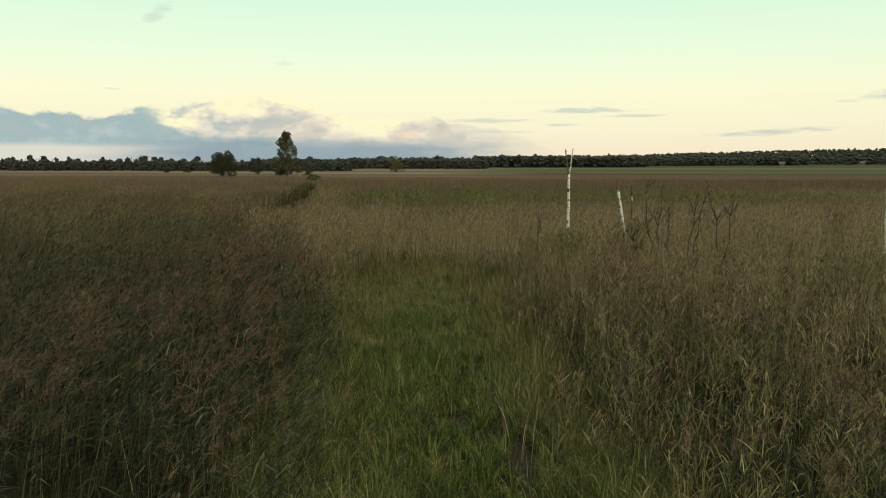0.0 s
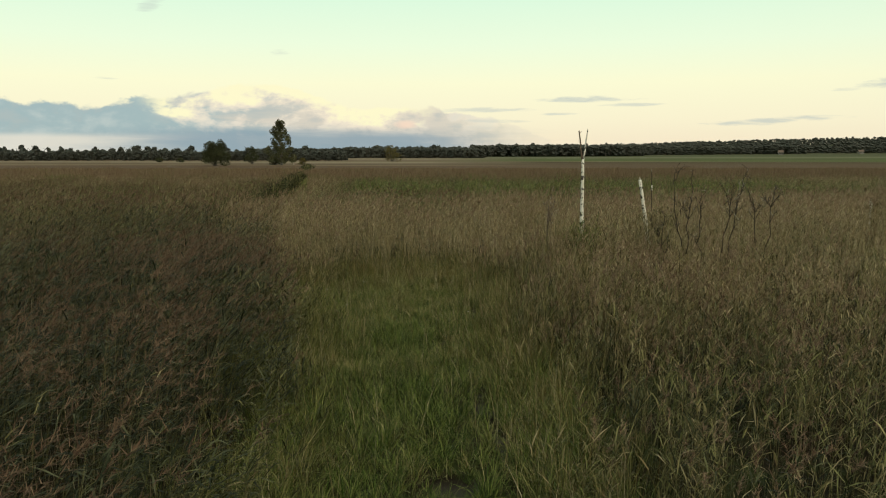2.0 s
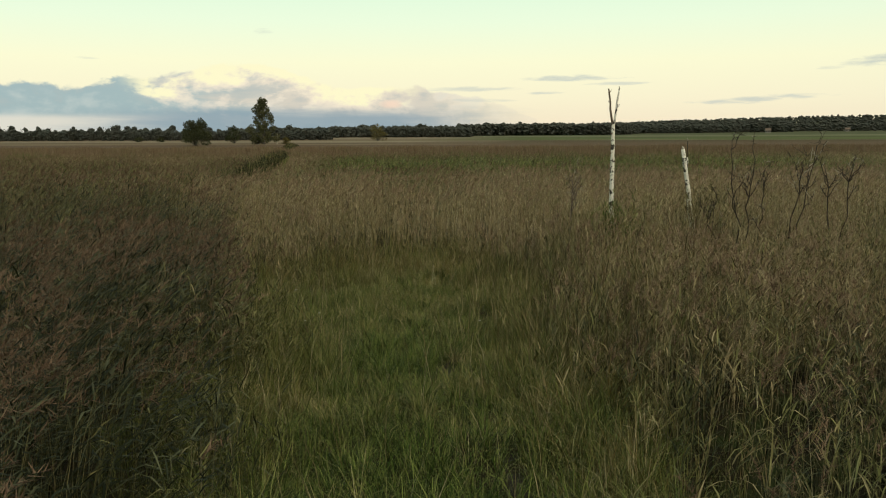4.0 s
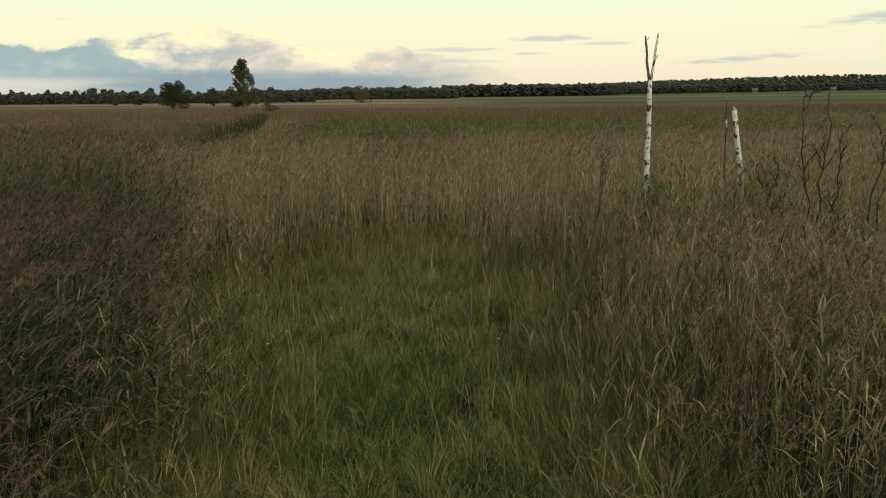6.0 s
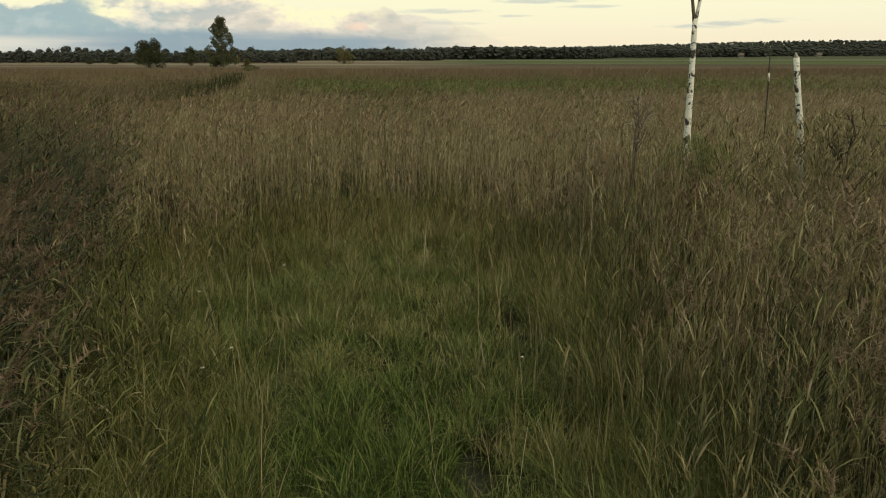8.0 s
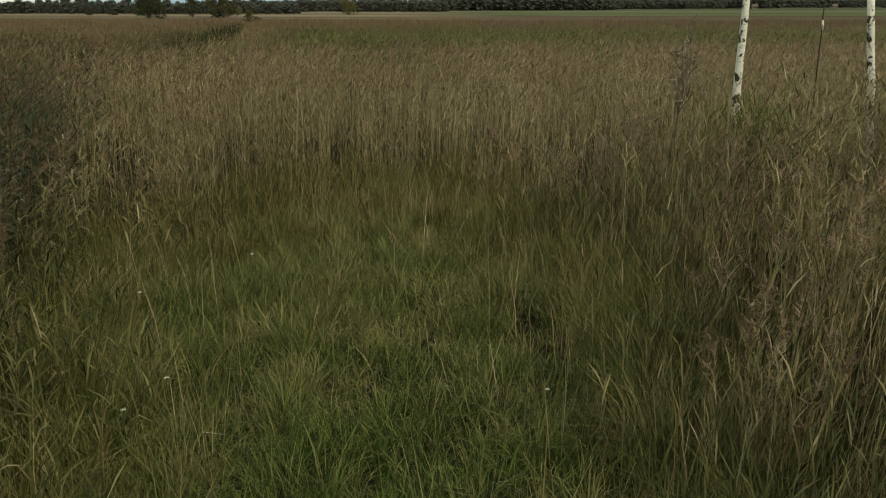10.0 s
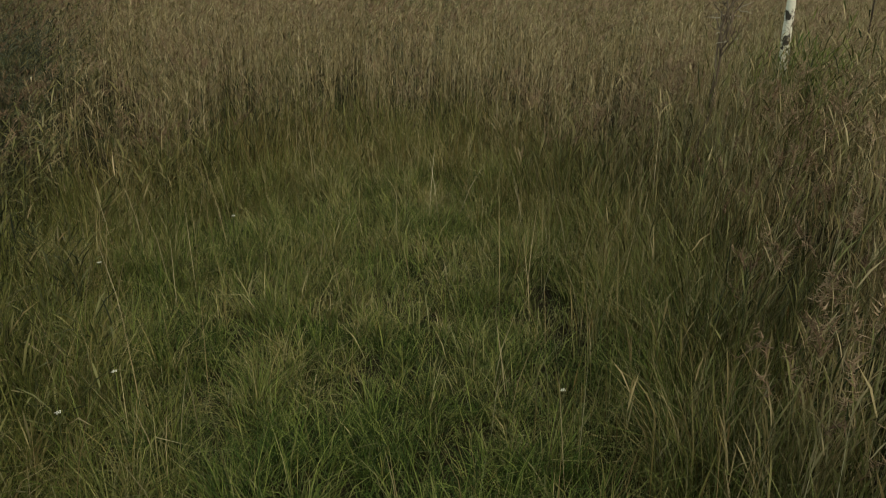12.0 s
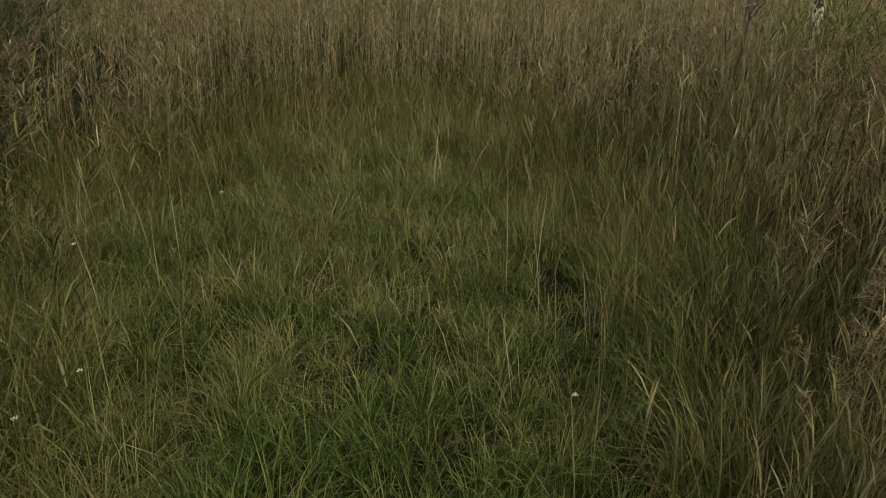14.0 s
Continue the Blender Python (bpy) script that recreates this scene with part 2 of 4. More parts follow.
def leaf_mat(name, a, b, c):
    k = Mat(name)
    n = k.math("ADD", k.math("MULTIPLY", k.island(), 0.7), k.math("MULTIPLY", k.noise(k.pos, 0.25, 3.0), 0.4), True)
    return k.done(k.ramp(n, (0.0, a), (0.5, b), (1.0, c)), 0.65, through=0.25)


M_LEAF = leaf_mat("birch_foliage", (0.052, 0.056, 0.026), (0.088, 0.092, 0.040), (0.155, 0.142, 0.062))
M_BUSH = leaf_mat("willow_foliage", (0.030, 0.038, 0.015), (0.047, 0.055, 0.021), (0.080, 0.078, 0.030))
M_AUTUMN = leaf_mat("autumn_foliage", (0.09, 0.075, 0.025), (0.13, 0.11, 0.035), (0.17, 0.14, 0.05))
# paler and greyer than near foliage: distance haze put into the colour
M_HAZED_WOODS = leaf_mat("hazed_woodland_foliage", (0.076, 0.082, 0.068), (0.088, 0.092, 0.075), (0.104, 0.104, 0.083))


def birch_bark():
    k = Mat("birch_bark")
    band = k.noise(k.stretch(k.obj, 10, 10, 34), 1.0, 4.0, 0.6, 0.4)
    big = k.noise(k.stretch(k.obj, 9, 9, 7.5), 1.0, 3.0, 0.55, 0.6)
    grain = k.noise(k.obj, 60.0, 3.0)
    white = k.mix(grain, (0.62, 0.58, 0.50), (0.86, 0.83, 0.76))
    marks = k.math("MULTIPLY", k.step(band, 0.56, 0.64), 0.6)
    scars = k.step(big, 0.552, 0.60)
    c = k.mix(marks, white, (0.16, 0.13, 0.11))
    c = k.mix(scars, c, (0.055, 0.045, 0.038))
    return k.done(c, 0.7, k.math("SUBTRACT", grain, k.math("MULTIPLY", scars, 2.0)), 0.006)


def bark(name, a, b, c, scale=18.0):
    k = Mat(name)
    n = k.noise(k.stretch(k.obj, scale, scale, scale * 0.25), 1.0, 5.0, 0.65)
    return k.done(k.ramp(n, (0.25, a), (0.5, b), (0.75, c)), 0.85, n, 0.01)


M_BIRCH = birch_bark()
M_TORN = bark("torn_brown_wood", (0.06, 0.042, 0.032), (0.13, 0.095, 0.07), (0.25, 0.20, 0.15))
M_DEAD = bark("dead_grey_bark", (0.022, 0.017, 0.013), (0.045, 0.034, 0.026), (0.090, 0.072, 0.055))
M_PALE = bark("bleached_wood", (0.24, 0.21, 0.17), (0.40, 0.36, 0.30), (0.58, 0.53, 0.45))
M_BARK = bark("tree_bark", (0.05, 0.042, 0.035), (0.11, 0.095, 0.08), (0.35, 0.33, 0.30), 3.0)


def ground_mat():
    """Peaty litter under the reeds, wet mud on the track, and mown or fallow fields far off."""
    k = Mat("marsh_ground")
    x, y, _ = k.xyz(k.pos)
    fine, mid, big = k.noise(k.pos, 14.0, 6.0, 0.7), k.noise(k.pos, 1.1, 4.0), k.noise(k.pos, 0.045, 4.0)
    # dark peat litter, deepened further for the shade under the reeds
    litter = k.ramp(k.math("ADD", k.math("MULTIPLY", fine, 0.6), k.math("MULTIPLY", mid, 0.4)), (0.3, (0.014, 0.011, 0.008)), (0.52, (0.034, 0.028, 0.017)), (0.75, (0.085, 0.068, 0.040)))
    mossy = k.mix(k.step(mid, 0.45, 0.65), litter, (0.045, 0.060, 0.020))
    strips = k.noise(k.stretch(k.pos, 0.0045, 0.036, 1.0), 1.0, 4.0, 0.6, 0.3)
    reach = k.math("ADD", k.math("ADD", y, k.math("MULTIPLY", x, 0.12)), k.math("MULTIPLY", k.math("SUBTRACT", strips, 0.5), 110.0))
    reach = k.math("DIVIDE", k.math("SUBTRACT", reach, 180.0), 520.0, True)
    field = k.ramp(reach, (0.0, (0.115, 0.074, 0.046)), (0.10, (0.135, 0.090, 0.058)), (0.13, (0.23, 0.175, 0.115)), (0.17, (0.12, 0.085, 0.055)),
                   (0.24, (0.29, 0.235, 0.16)), (0.34, (0.17, 0.125, 0.082)), (0.46, (0.27, 0.215, 0.145)), (1.0, (0.13, 0.10, 0.066)))
    meadow = k.ramp(reach, (0.0, (0.115, 0.074, 0.046)), (0.15, (0.130, 0.088, 0.056)), (0.22, (0.105, 0.072, 0.042)), (0.27, (0.070, 0.048, 0.030)), (0.29, (0.21, 0.185, 0.105)), (0.33, (0.085, 0.112, 0.036)),
                    (0.46, (0.105, 0.140, 0.045)), (0.50, (0.060, 0.052, 0.030)), (0.55, (0.100, 0.130, 0.045)), (0.68, (0.20, 0.19, 0.13)), (0.74, (0.09, 0.105, 0.05)), (1.0, (0.085, 0.090, 0.045)))
    east = k.step(k.math("ADD", k.math("SUBTRACT", x, k.math("MULTIPLY", y, 0.05)), k.math("MULTIPLY", big, 40.0)), -5.0, 60.0)
    far = k.mix(east, field, meadow)
    far = k.mix(k.math("MULTIPLY", k.noise(k.stretch(k.pos, 0.05, 0.25, 1), 1.0, 5.0, 0.7), 0.30), far, (0.080, 0.062, 0.036))
    c = k.mix(k.step(k.math("ADD", y, k.math("MULTIPLY", big, 40.0)), 165.0, 200.0), mossy, far)
    mud = k.attr("mud")
    c = k.mix(mud, c, k.mix(fine, (0.030, 0.025, 0.021), (0.075, 0.064, 0.055)))
    return k.done(c, k.math("SUBTRACT", 0.92, k.math("MULTIPLY", mud, 0.45)), k.math("ADD", fine, k.math("MULTIPLY", mid, 1.5)), 0.05, gloss=0.06)


M_GROUND = ground_mat()


def plain(name, a, b, rough=0.8, scale=3.0):
    k = Mat(name)
    n = k.noise(k.obj, scale, 5.0, 0.65)
    return k.done(k.mix(n, a, b), rough, n, 0.01)


M_PLASTER = plain("pale_plaster", (0.17, 0.155, 0.135), (0.24, 0.225, 0.20))
M_ROOF = plain("weathered_roof", (0.12, 0.085, 0.07), (0.20, 0.15, 0.12))
M_PETAL = plain("white_petal", (0.62, 0.62, 0.56), (0.80, 0.80, 0.74), 0.6, 40.0)
M_GLASS = plain("dark_window", (0.02, 0.022, 0.025), (0.04, 0.042, 0.045), 0.15)

# ---------------------------------------------------------------- helpers for meshes


def tri_mesh(name, groups, mats):
    """One mesh from groups of alike pieces: points (n, k, 3), triangles (m, 3), material slot, and dryness (n)."""
    pts, tris, slots, dry, at = [], [], [], [], 0
    for p, t, slot, d in groups:
        n, kk = p.shape[:2]
        if n == 0:
            continue
        pts.append(p.reshape(-1, 3))
        tris.append((t[None] + (at + np.arange(n) * kk)[:, None, None]).reshape(-1, 3))
        slots.append(np.full(n * len(t), slot))
        dry.append(np.repeat(d, kk))
        at += n * kk
    pts, tris, slots, dry = np.concatenate(pts), np.concatenate(tris), np.concatenate(slots), np.concatenate(dry)
    me = bpy.data.meshes.new(name)
    me.vertices.add(len(pts)), me.loops.add(tris.size), me.polygons.add(len(tris))
    me.vertices.foreach_set("co", pts.astype(np.float32).ravel())
    me.loops.foreach_set("vertex_index", tris.astype(np.int32).ravel())
    me.polygons.foreach_set("loop_start", np.arange(0, tris.size, 3, dtype=np.int32))
    for m in mats:
        me.materials.append(m)
    me.polygons.foreach_set("material_index", slots.astype(np.int32))
    a = me.attributes.new("dry", "FLOAT", "POINT")
    a.data.foreach_set("value", dry.astype(np.float32))
    me.update(calc_edges=True)
    return me


def blades(base, length, az, tilt, bend, width, seg, rng):
    """Tapered strips that start at base, lean by tilt towards az and bend further over along their length."""
    n = len(base)
    out = np.empty((n, 2 * seg + 1, 3))
    d = np.stack([np.sin(az), np.cos(az), np.zeros(n)], 1)
    side_az = az + np.pi / 2 + rng.uniform(-0.9, 0.9, n)
    side = np.stack([np.sin(side_az), np.cos(side_az), np.zeros(n)], 1)
    p = base.astype(float).copy()
    for s in range(seg):
        w = width * (0.55 if s == 0 and seg > 1 else 1.0) * (1 - 0.25 * max(s - 1, 0)) * 0.5
        out[:, 2 * s], out[:, 2 * s + 1] = p - side * w[:, None], p + side * w[:, None]
        a = tilt + bend * (s + 0.5) / seg
        p = p + (d * np.sin(a)[:, None] + np.array([0, 0, 1]) * np.cos(a)[:, None]) * (length / seg)[:, None]
    out[:, 2 * seg] = p
    t = []
    for s in range(seg - 1):
        t += [(2 * s, 2 * s + 1, 2 * s + 3), (2 * s, 2 * s + 3, 2 * s + 2)]
    t.append((2 * seg - 2, 2 * seg - 1, 2 * seg))
    return out, np.array(t)


def waves(x, y, size, seed):
    """Smooth random patches in 0..1."""
    r = np.random.RandomState(seed)
    v = np.zeros_like(x, dtype=float)
    for _ in range(7):
        a, f, ph = r.uniform(0, 2 * np.pi), r.uniform(0.6, 1.7) * 2 * np.pi / size, r.uniform(0, 2 * np.pi)
        v += np.sin((x * np.cos(a) + y * np.sin(a)) * f + ph)
    return np.clip(0.5 + v / 7, 0, 1)


def ease(v, lo, hi):
    t = np.clip((np.asarray(v, float) - lo) / (hi - lo), 0, 1)
    return t * t * (3 - 2 * t)


def stuff(name, me, label, category):
    return tagged(new(name, me), label, category, kind="stuff")


def part(name, me, material, parent, label=""):
    """Links a mesh as one part under a thing."""
    if material is not None:
        me.materials.append(material)
    ob = new(name, me)
    ob.parent = parent
    return tagged(ob, label)


def thing(name, m, label, category, group=""):
    ob = new(name)
    ob.matrix_world = m
    ob.empty_display_size = 0.2
    return tagged(ob, label, category, group)


def tube(name, path, radii, sides=8, rough=0.0, seed=0):
    """A tapered, slightly knotty limb along a path, closed at both ends."""
    r = np.random.RandomState(seed)
    path = [Vector(p) for p in path]
    verts, faces = [], []
    for i, p in enumerate(path):
        d = (path[min(i + 1, len(path) - 1)] - path[max(i - 1, 0)]).normalized()
        u = d.cross(Vector((0.13, 0.99, 0.05))).normalized()
        v = d.cross(u)
        for s in range(sides):
            a = 2 * math.pi * s / sides
            k = radii[i] * (1 + rough * r.uniform(-1, 1))
            verts.append(p + (u * math.cos(a) + v * math.sin(a)) * k)
    for i in range(len(path) - 1):
        for s in range(sides):
            a, b = i * sides + s, i * sides + (s + 1) % sides
            faces.append((a, b, b + sides, a + sides))
    faces += [tuple(range(sides))[::-1], tuple(range((len(path) - 1) * sides, len(path) * sides))]
    me = bpy.data.meshes.new(name)
    me.from_pydata([tuple(v) for v in verts], [], faces)
    me.polygons.foreach_set("use_smooth", [True] * (len(faces) - 2) + [False] * 2)
    return me


def bent(a, b, n, wobble, seed):
    """A crooked path from a to b."""
    r = np.random.RandomState(seed)
    a, b = np.array(a, float), np.array(b, float)
    out = []
    for i in range(n + 1):
        t = i / n
        out.append(tuple(a + (b - a) * t + r.uniform(-1, 1, 3) * wobble * math.sin(math.pi * t) + r.uniform(-1, 1, 3) * wobble * 0.2 * (0 < i < n)))
    return out


# ---------------------------------------------------------------- the lie of the land


def track_edges(y):
    """West and east edge of the mown track and of the clearing at its end."""
    y = np.asarray(y, float)
    west = np.interp(y, [10, 17, 21, 25, 28, 30, 31.5, 33.5, 35.5, 37], [-1.3, -1.5, -1.7, -2.1, -2.0, -2.4, -2.9, -3.0, -2.0, -0.5])
    east = np.interp(y, [10, 17, 21, 25, 28, 31, 33.3, 35.5, 37], [1.9, 1.9, 1.6, 1.5, 1.45, 1.85, 1.9, 0.8, -0.2])
    return west + 0.18 * np.sin(y * 0.9) + 0.12 * np.sin(y * 2.3 + 1), east + 0.14 * np.sin(y * 0.75 + 2) + 0.1 * np.sin(y * 2.7)


def in_track(x, y):
    """How far inside the track, in metres; negative outside."""
    w, e = track_edges(y)
    return np.minimum(np.minimum(x - w, e - x), 36.4 - y)


def ditch_x(y):
    y = np.asarray(y, float)
    return -12.0 - 0.131 * np.maximum(y - 74, 0)


def in_ditch(x, y):
    """True on the dark drain and the grassy bank beside it, which run towards the lone birch."""
    d = x - ditch_x(y)
    return (y > 62) & (d > -0.5) & (d < 2.2) & (y < 150)


def mud_at(x, y):
    m = np.zeros_like(np.asarray(x, float))
    for cx, cy, rx, ry in ((1.30, 19.1, 0.22, 1.0), (0.40, 20.9, 0.36, 0.4), (1.10, 22.5, 0.12, 0.8), (0.95, 24.4, 0.10, 0.6), (0.32, 28.2, 0.11, 0.5)):
        q = ((x - cx) / rx) ** 2 + ((y - cy) / ry) ** 2 + 0.5 * (waves(x, y, 0.8, 77) - 0.5)
        m = np.maximum(m, 1 - ease(q, 0.5, 1.3))
    return m


def land(x, y):
    """Height of the ground: flat marsh, a shallow drain, and a wooded ridge far to the north-east."""
    x, y = np.asarray(x, float), np.asarray(y, float)
    ridge = 17 * np.exp(-((y - 1380) / 350) ** 2) * ease(x, 60, 850) + 1.5 * ease(y, 280, 700) * ease(x, 60, 380)
    d = x - ditch_x(y)
    drain = -0.5 * np.exp(-((d - 0.8) / 0.7) ** 2) * ease(y, 58, 66) * (1 - ease(y, 225, 245))
    near = 0.05 * (waves(x, y, 2.2, 3) - 0.5) * (1 - ease(np.hypot(x, y - 25), 60, 120))
    return ridge + drain + near - 0.05 * mud_at(x, y)


def build_ground():
    radii = np.concatenate([np.arange(0, 26, 0.33), 26 * np.geomspace(1, 190, 90)])
    n = 260
    ang = np.linspace(0, 2 * np.pi, n, endpoint=False)
    r, a = np.meshgrid(radii[1:], ang, indexing="ij")
    x, y = (r * np.sin(a)).ravel(), (24 + r * np.cos(a)).ravel()
    x, y = np.r_[0.0, x], np.r_[24.0, y]
    z = land(x, y)
    faces = [(0, 1 + (s + 1) % n, 1 + s) for s in range(n)]
    for i in range(len(radii) - 2):
        for s in range(n):
            p, q = 1 + i * n + s, 1 + i * n + (s + 1) % n
            faces.append((p, q, q + n, p + n))
    me = bpy.data.meshes.new("ground")
    me.from_pydata(np.stack([x, y, z], 1).tolist(), [], faces)
    me.attributes.new("mud", "FLOAT", "POINT").data.foreach_set("value", mud_at(x, y).astype(np.float32))
    me.polygons.foreach_set("use_smooth", [True] * len(faces))
    me.materials.append(M_GROUND)
    tagged(new("ground", me), "flat peaty marsh with far mown fields", "ground", kind="structure")


build_ground()

# ---------------------------------------------------------------- reeds and grass
FLOWERS = ((-1.75, 32.6, 0.72), (-2.55, 31.4, 0.75), (-1.95, 29.8, 0.65), (1.05, 29.7, 0.5), (-2.15, 29.4, 0.6))
WIND = 1.35        # radians clockwise from +y: the way plumes and leaves are blown


def scatter(rng, y0, y1, density):
    """Random places in the wedge of marsh ahead, so many to the square metre."""
    half = lambda y: (y - 8) * 0.63 + 1.2
    n = int((half(y0) + half(y1)) * (y1 - y0) * density)
    y = y0 + (y1 - y0) * rng.uniform(0, 1, 3 * n)
    y = y[rng.uniform(0, 1, 3 * n) < half(y) / half(y1)][:n]
    return half(y) * rng.uniform(-1, 1, len(y)), y


def west_reeds(x, y):
    """1 in the tall, wind-blown reed bed west of the track, 0 elsewhere."""
    edge = np.interp(y, [14, 19, 22.5, 26, 31, 34, 40, 46], [-1.3, -1.5, -2.0, -2.5, -3.5, -3.9, -5.6, -9.0])
    return ease(edge - x + 1.2 * (waves(x, y, 3.0, 19) - 0.5), -0.25, 0.8) * (1 - ease(y, 40, 58))


def reed_height(x, y):
    h = 1.55 + 0.55 * west_reeds(x, y) + 0.30 * ease(x, 1.8, 4.5) * ease(y, 22, 30) * (1 - ease(y, 40, 60)) + 0.22 * ease(y, 36, 39) * (1 - ease(y, 50, 70))
    h = h + 0.42 * np.exp(-((x - 4.7) ** 2 + (y - 34.2) ** 2) / 1.8) + 0.55 * np.exp(-((x - 6.9) ** 2 + (y - 34.2) ** 2) / 1.2)
    h = h + 0.60 * np.exp(-((x - 18.4) ** 2 + (y - 41.8) ** 2) / 3.0)
    return h * (0.86 + 0.30 * waves(x, y, 5.0, 11))


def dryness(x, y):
    """Green to straw and brown by stretches of the marsh; low in the west, where leaf colours take on shade."""
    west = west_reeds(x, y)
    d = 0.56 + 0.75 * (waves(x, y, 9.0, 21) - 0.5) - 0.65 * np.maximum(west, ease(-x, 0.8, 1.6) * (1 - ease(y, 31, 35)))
    d = d + 0.36 * ease(y, 35.5, 39) * (1 - ease(y, 52, 62)) * (1 - west)
    d = d - 1.0 * np.exp(-((y - 80) / 14) ** 2) * ease(x, -11, -5) * (1 - ease(x, 22, 50))
    d = d - 0.6 * np.exp(-((y - 66) / 14) ** 2) * ease(-x, 10, 16)
    d = d - 0.32 * ease(x, 0.5, 2.0) * (1 - ease(y, 21, 28))
    d = d + 0.60 * ease(y, 98, 114) + 0.10 * ease(x, 1.5, 3) * ease(y, 27, 31) * (1 - ease(y, 45, 55))
    return d - 0.5 * np.exp(-((x - 4.7) ** 2 + (y - 34.4) ** 2) / 0.6)


def near_reeds():
    """Stems with arching leaves and feathery plumes in uneven clumps, over an understorey darkened to read as shade."""
    rng = np.random.RandomState(5)
    cx, cy = scatter(rng, 14.5, 47, 4.6)
    mx, my = rng.uniform(1.4, 7.5, 420), rng.uniform(26, 37, 420)
    wx, wy = rng.uniform(-8.0, -1.5, 420), rng.uniform(18, 35, 420)
    cx, cy = np.r_[cx, mx, wx], np.r_[cy, my, wy]
    for fx, fy, count in ((4.72, 34.6, 40), (6.92, 34.6, 28), (18.2, 41.8, 60)):
        cx, cy = np.r_[cx, fx + rng.normal(0, 0.35, count)], np.r_[cy, fy + rng.normal(0, 0.22, count)]
    each = 7
    x = np.repeat(cx, each) + rng.normal(0, 0.15, len(cx) * each)
    y = np.repeat(cy, each) + rng.normal(0, 0.15, len(cx) * each)
    tall = np.repeat(0.80 * rng.uniform(0.80, 1.15, len(cx)) + 0.32 * waves(cx, cy, 1.6, 37), each)
    tuft = np.repeat(rng.normal(0, 0.30, len(cx)) + 0.5 * (waves(cx, cy, 2.4, 38) - 0.5), each)
    sweep = np.repeat(rng.normal(0, 0.45, len(cx)), each)
    edge = in_track(x, y)
    keep = (edge < -0.05 + 0.3 * rng.uniform(-1, 1, len(x))) & (rng.uniform(0, 1, len(x)) < (0.35 + 1.05 * waves(x, y, 1.5, 31)) * (0.35 + 0.65 * ease(-edge, -0.1, 0.9)) * (1 - west_reeds(x, y) * (0.45 - 0.10 * ease(-edge, 1.2, 2.4))))
    x, y, edge, tall, tuft, sweep = (v[keep] for v in (x, y, edge, tall, tuft, sweep))
    n = len(x)
    wild, behind = west_reeds(x, y), ease(y, 34.5, 38) * (1 - west_reeds(x, y))
    guard = np.maximum(np.exp(-((x - 4.7) ** 2 + (y - 34.2) ** 2) / 1.5), np.exp(-((x - 6.9) ** 2 + (y - 34.2) ** 2) / 1.0))
    h = reed_height(x, y) * tall * rng.uniform(0.84, 1.10, n)
    h = np.maximum(h, reed_height(x, y) * rng.uniform(0.92, 1.05, n) * (guard > 0.4))
    h = h * (0.52 + 0.48 * ease(-edge, 0.0, 1.5 - 0.7 * wild + 1.8 * ease(y, 33, 35.5) * (1 - wild)))
    dry = dryness(x, y) + tuft * (1 - 0.6 * ease(-x, 0.8, 1.6) * (1 - ease(y, 33, 37))) + rng.uniform(-0.1, 0.1, n)
    dry = dry - 0.50 * (1 - ease(-edge, 0.3, 2.8)) * ease(y, 33, 35) + 0.12 * (1 - ease(-edge, 0.2, 1.5)) * (x > 0)
    base = np.stack([x, y, land(x, y) - 0.03], 1)
    az = WIND + sweep + rng.normal(0, 1.3, n) * (1 - 0.62 * wild)
    lean = np.abs(rng.normal(0.0, 0.07, n)) + 0.02 + 0.05 * wild
    fringe = ease(-x, 0.8, 1.6) * (1 - wild) * (1 - ease(y, 31, 35))
    straw = ease(x, 1.2, 1.8) * (1 - ease(x, 3.4, 5.2)) * ease(y, 25.5, 28) * (1 - ease(y, 34, 37))
    stalk, ts = blades(base, h, az, lean, rng.uniform(0.02, 0.14, n) + 0.16 * wild, rng.uniform(0.004, 0.008, n) * (1 + 0.3 * straw), 2, rng)
    groups = [(stalk, ts, 1, dry - 0.15 + 0.25 * behind + 0.35 * straw - 0.35 * wild)]
    tip, knee = stalk[:, -1], (stalk[:, 2] + stalk[:, 3]) / 2
    # last year's bare canes
    old = rng.uniform(0, 1, n) < 0.10 + 0.35 * behind + 0.85 * straw
    m = int(old.sum())
    ob = base[old] + np.stack([rng.normal(0, 0.08, m), rng.normal(0, 0.08, m), np.zeros(m)], 1)
    p, t = blades(ob, h[old] * rng.uniform(0.55, 1.0, m), rng.uniform(0, 6.3, m), np.abs(rng.normal(0, 0.09, m)), rng.uniform(0, 0.1, m), rng.uniform(0.005, 0.009, m) * (1 + 0.3 * straw[old]), 1, rng)
    groups.append((p, t, 1, 0.45 + 0.15 * behind[old] - 0.25 * straw[old] + rng.uniform(-0.35, 0.3, m)))
    # leaves, stepped up the stem, that arch over and trail downwind
    for i in range(8):
        f = np.clip(0.22 + 0.74 * (i + rng.uniform(0, 1, n)) / 8, 0, 0.97)
        low = np.minimum(f * 2, 1)[:, None]
        at = base + (knee - base) * low + (tip - knee) * np.maximum(f * 2 - 1, 0)[:, None]
        a = az + rng.normal(0, 1.7, n) * (1 - 0.62 * wild)
        flop = (rng.uniform(0, 1, n) < 0.30 + 0.25 * wild).astype(float)
        L = rng.uniform(0.18, 0.42, n) * (1.12 - 0.4 * f) * (1 - 0.15 * behind + 0.20 * wild)
